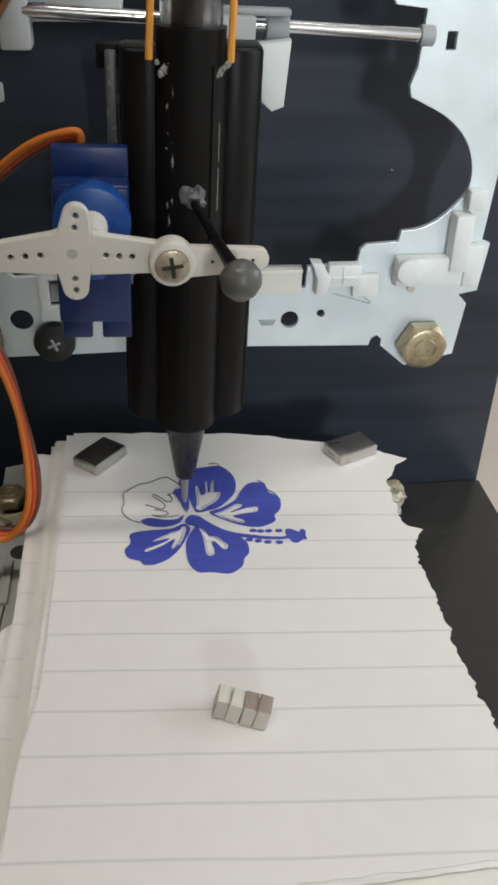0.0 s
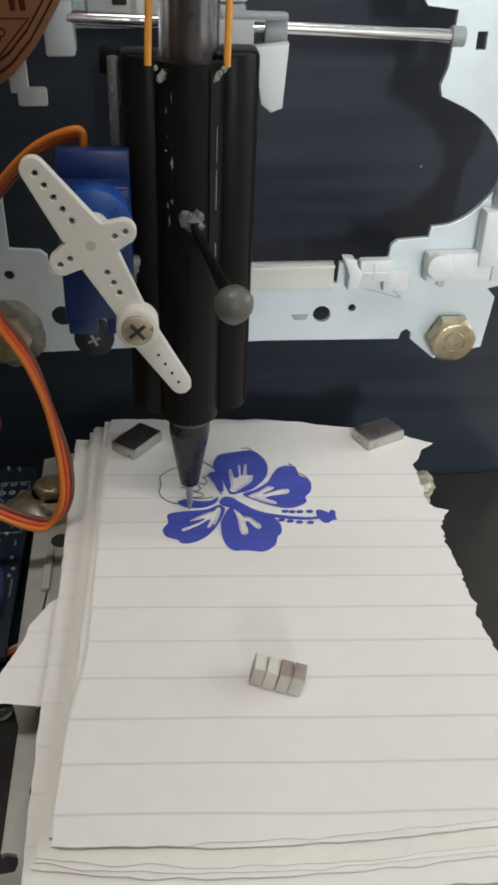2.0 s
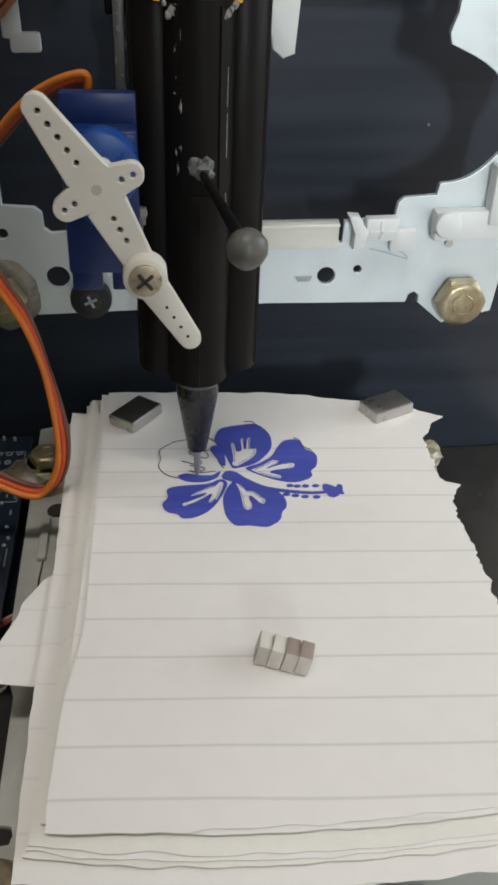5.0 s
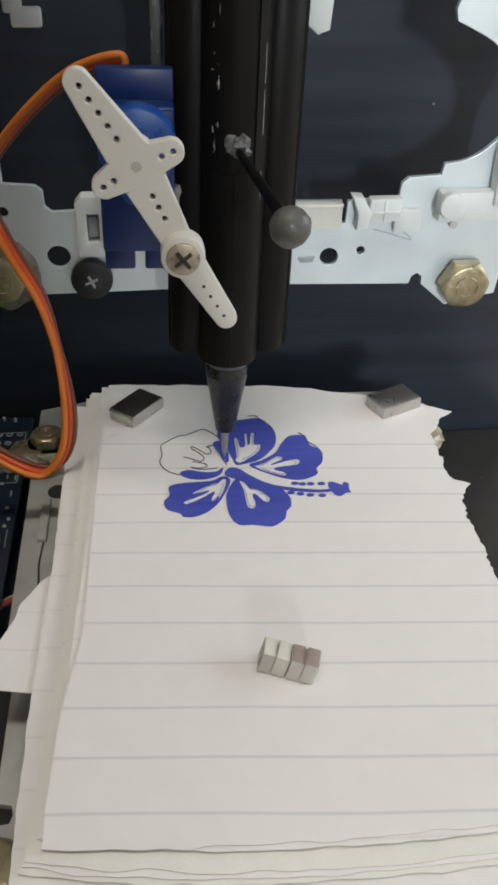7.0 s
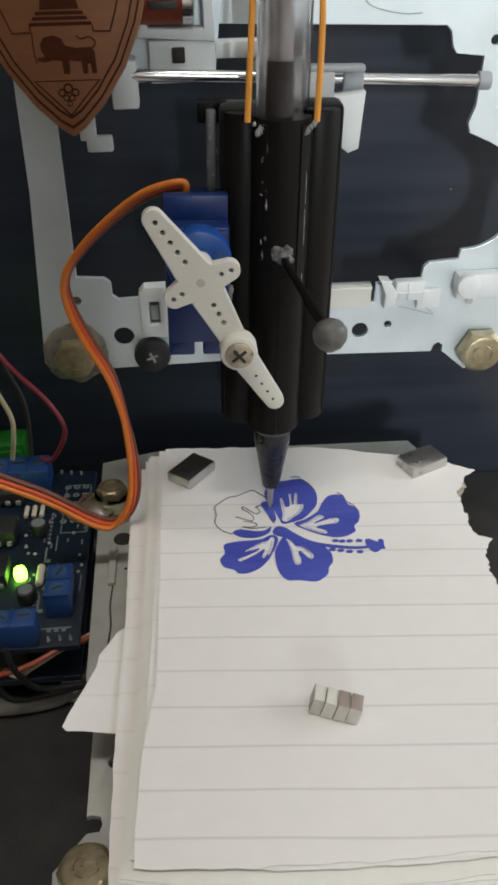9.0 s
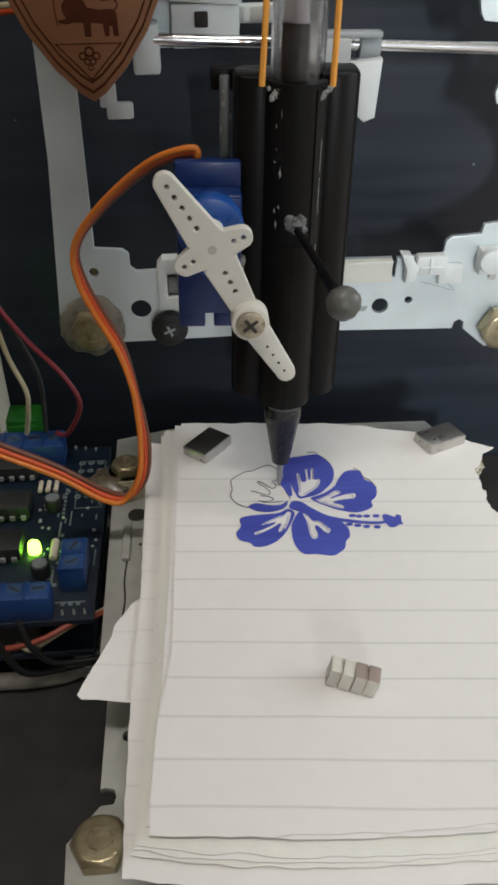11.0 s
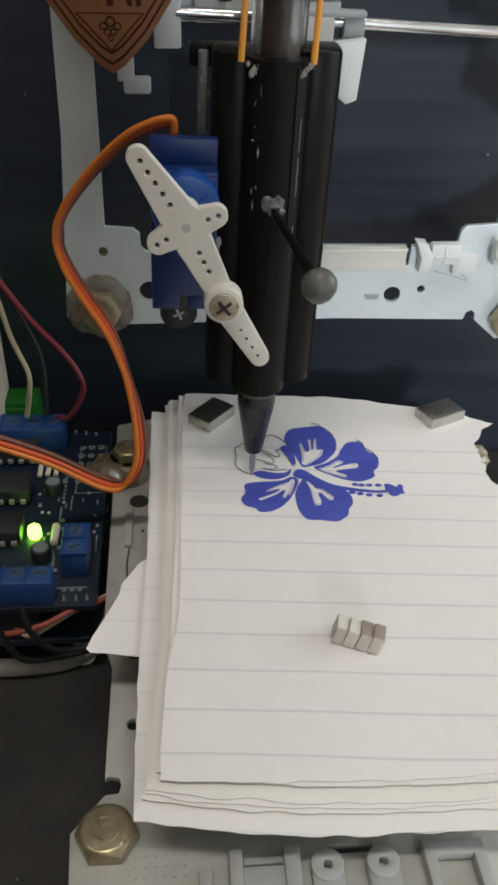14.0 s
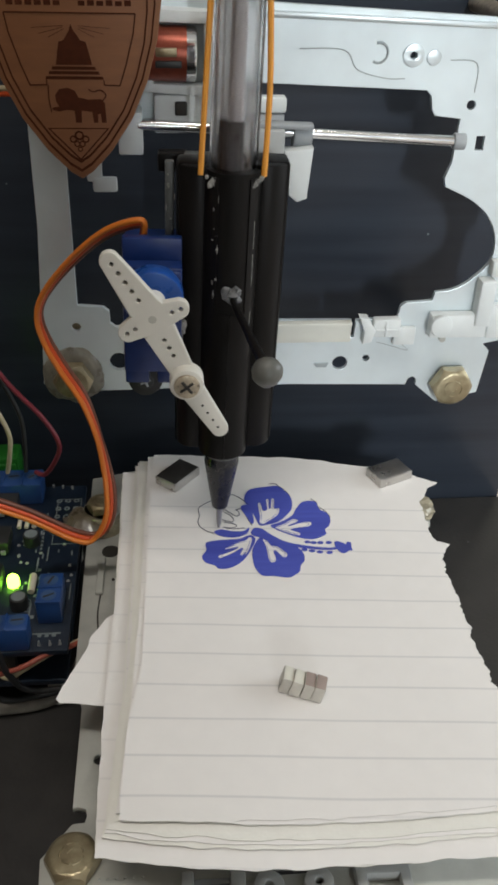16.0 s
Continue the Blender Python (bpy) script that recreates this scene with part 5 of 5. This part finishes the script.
def loose_wires():
    def wire(name, pts, r, m, label):
        lo = min(pts, key=lambda p: p[2])
        solo(name, tube(pts, r, 10, 8), m, lo, label, "wire")
    wire("crimson_wire", [(-100, 6, 47), (-88.8, 5, 36.1), (-86.8, 5, 33.6), (-80.3, 3, 24.4), (-73.4, 1, 16.6), (-70.1, 0, 10.3), (-70.8, 1, 5.0), (-74.8, 4, -2.6), (-78, 7.6, -4.6)], 0.62, W_PINK, "crimson wire running down to the terminal block")
    wire("cream_wire", [(-94, 9, 46), (-89.8, 8, 33.3), (-88.1, 8, 27.7), (-86.2, 7, 18), (-83.3, 6, 9.3), (-83.6, 6, 3.6), (-85.5, 8, -4.6)], 0.62, W_CREAM, "cream wire running down to the terminal block")
    wire("black_wire", [(-92, 12, 42), (-88.2, 12, 31.4), (-84.5, 12, 21.2), (-80.6, 11, 9.4), (-80.7, 8, -4.6)], 0.6, W_BLACK, "black wire running down to the terminal block")
    wire("grey_cable", [(-120, -47, -33.0), (-92.4, -46.6, -33.0), (-81.3, -46.5, -33.0), (-72.9, -45.1, -33.0), (-66.9, -40, -33.0), (-64, -28, -33.0), (-63, -10, -33.0)], 2.0, CABLE_GREY, "dirty off-white cable lying on the base")
    wire("beige_wire", [(-95, -40.2, -16), (-87.3, -42.2, -20), (-83.8, -44.6, -22), (-79.8, -48.2, -21.6), (-76.2, -49.6, -18), (-70, -47.2, -15.6), (-65.5, -43.6, -16.6), (-60.5, -40, -16.6)], 0.6, W_CREAM, "beige wire leading to the drive frame")
    wire("brick_red_wire", [(-95, -45, -22), (-84, -50.6, -18), (-76.4, -50.6, -16), (-70.4, -48.2, -14.6), (-66, -44.8, -16.2), (-61, -41.2, -16.4)], 0.6, W_BRICK, "brick red wire leading to the drive frame")
    wire("dark_wire", [(-90, -51.2, -9), (-86.6, -51.4, -12), (-84.4, -51.0, -18), (-81.5, -50.3, -26), (-74.9, -46.5, -30.2), (-66, -44, -30.6)], 0.75, W_BLACK, "black wire curling under the driver board")
    wire("black_lead", [(-80, -51.0, -10), (-78.6, -51.2, -17), (-75, -49, -25), (-66, -46, -28)], 0.75, W_BLACK, "black lead curling under the driver board")
    r = thing("motor_ribbon", (-42, 22, 112), "orange striped ribbon cable at the upright frame's top", "cable")
    for k in range(5):
        part("strand", tube([(-46 + k * 0.95, 29, 133), (-44.2 + k * 0.95, 21, 126.3), (-42.8 + k * 0.95, 22, 120.8), (-41.4 + k * 0.95, 20, 114.3), (-40.4 + k * 0.95, 8, 111.6), (-40.0 + k * 0.95, 2.0, 109.0)], 0.5, 8, 6), W_ORANGE if k % 2 == 0 else W_RED, r)
    for k, m in ((0, W_RED), (1, W_CREAM)):
        wire("lead_wire", [(-100, 12, 74 + k), (-90, 12, 83 + k * 1.3), (-83.1, 10, 87.9 + k * 1.2), (-78.7, 8, 90.7 + k * 1.2), (-74.6, 5, 92 + k), (-68, 2.4, 92.6 + k)], 0.6, m, ("red" if k == 0 else "cream") + " wire passing behind the plaque")


room()
stand()
upper_chassis()
plaque()
lower_chassis()
bed = bed_sled()
pad, drawing = paper_pad()
magnets = [flat_magnet((-40.3, -2.6, 0.0), 50, NICKEL_DARK, "flat steel magnet with a dark face on the paper"),
           flat_magnet((14.5, -4.4, 0.0), 24, NICKEL, "flat silver magnet on the torn paper corner")]
cubes = cube_magnets()
carrier, horn, pen_part, servo_cord = carriage()
electronics()
loose_wires()

# seconds, millimetres of the bed forwards
BED = [(0.0, 0.0), (0.5, 0.6), (1.0, 2.4), (1.5, 1.8), (2.0, 2.6), (2.5, 1.0), (3.0, 1.7), (3.5, 1.6), (4.0, 1.8), (6.5, -3.8), (7.0, -4.5), (7.5, -4.7), (8.0, -6.4), (8.5, -6.9),
       (9.0, -7.2), (9.5, -7.8), (10.0, -8.6), (12.5, -1.2), (13.0, -0.7), (13.5, -1.4), (14.0, 0.7), (14.5, -1.6), (15.0, -0.3), (15.5, -0.6), (16.0, -1.3)]
# seconds, millimetres of the carriage to the side
SIDE = [(0.0, 5.0), (0.1, 0.9), (0.2, -0.8), (0.3, -0.1), (0.4, 2.3), (0.5, 3.3), (0.6, 0.8), (0.7, -1.4), (1.0, 0.0), (1.5, 0.0), (2.0, -1.2), (2.5, 0.3), (3.0, -1.2), (3.5, -2.5), (4.0, -2.7),
        (6.5, 5.7), (7.0, 5.4), (7.5, 4.6), (8.0, 4.6), (8.5, 5.0), (9.0, 5.3), (9.5, 4.5), (10.0, 4.8), (12.5, 0.1), (13.0, -0.6), (13.5, -0.55), (14.0, -3.95), (14.5, -0.8), (15.0, -3.2), (15.5, -3.05), (16.0, -2.4)]
# seconds, degrees of the horn from its downward rest, millimetres of the pen's lift, of the horn's give to the side and down under load
LIFT = [(0.0, 89.5, 3.8, -2.4, -1.2), (0.1, 29.5, 0.05, 0, 0), (0.4, 29.5, 0.05, 0, 0), (0.5, 75.0, 0.2, -1.5, -1.1), (0.6, 29.5, 0.05, 0, 0), (0.8, 29.5, 0.05, 0, 0), (16.0, 29.5, 0.05, 0, 0)]
# seconds, millimetres by which the lead's lower loop has slipped to the side
LOOP_SLIP = [(0.0, 3.2), (1.0, 2.8), (2.5, 2.1), (4.0, 1.8), (6.5, 2.6), (8.0, 2.6), (10.0, 2.0), (12.5, 0.0), (16.0, -0.2)]
CARRIAGE_LEAN = 1.5


def motions():
    for ob in (bed, pad, *magnets, *cubes):
        home = ob.location.copy()
        walk(ob, [(t, Matrix.Translation(home + Vector((0, d * 0.001, 0)))) for t, d in BED])
    home = carrier.location.copy()
    walk(carrier, [(t, Matrix.Translation(home + Vector((d * 0.001, 0, 0))) @ pose(0, 0, 0, 0, CARRIAGE_LEAN, 0)) for t, d in SIDE])
    base = servo_cord.location.copy()
    rows = [(t, d, lerp_table(LOOP_SLIP, t)) for t, d in SIDE]
    walk(servo_cord, [(t, Matrix.Translation(base + Vector((slip * 0.001, 0, 0))) @ pose(0, 0, 0, 0, math.degrees(math.atan((d - slip) / 74)), 0)) for t, d, slip in rows])
    at = horn.location.copy()
    walk(horn, [(t, Matrix.Translation(at + Vector((dx, 0, dz)) * 0.001) @ pose(0, 0, 0, 0, -a, 0)) for t, a, _, dx, dz in LIFT])
    at2 = pen_part.location.copy()
    walk(pen_part, [(t, Matrix.Translation(at2 + Vector((0, 0, up * 0.001)))) for t, _, up, _, _ in LIFT])


motions()
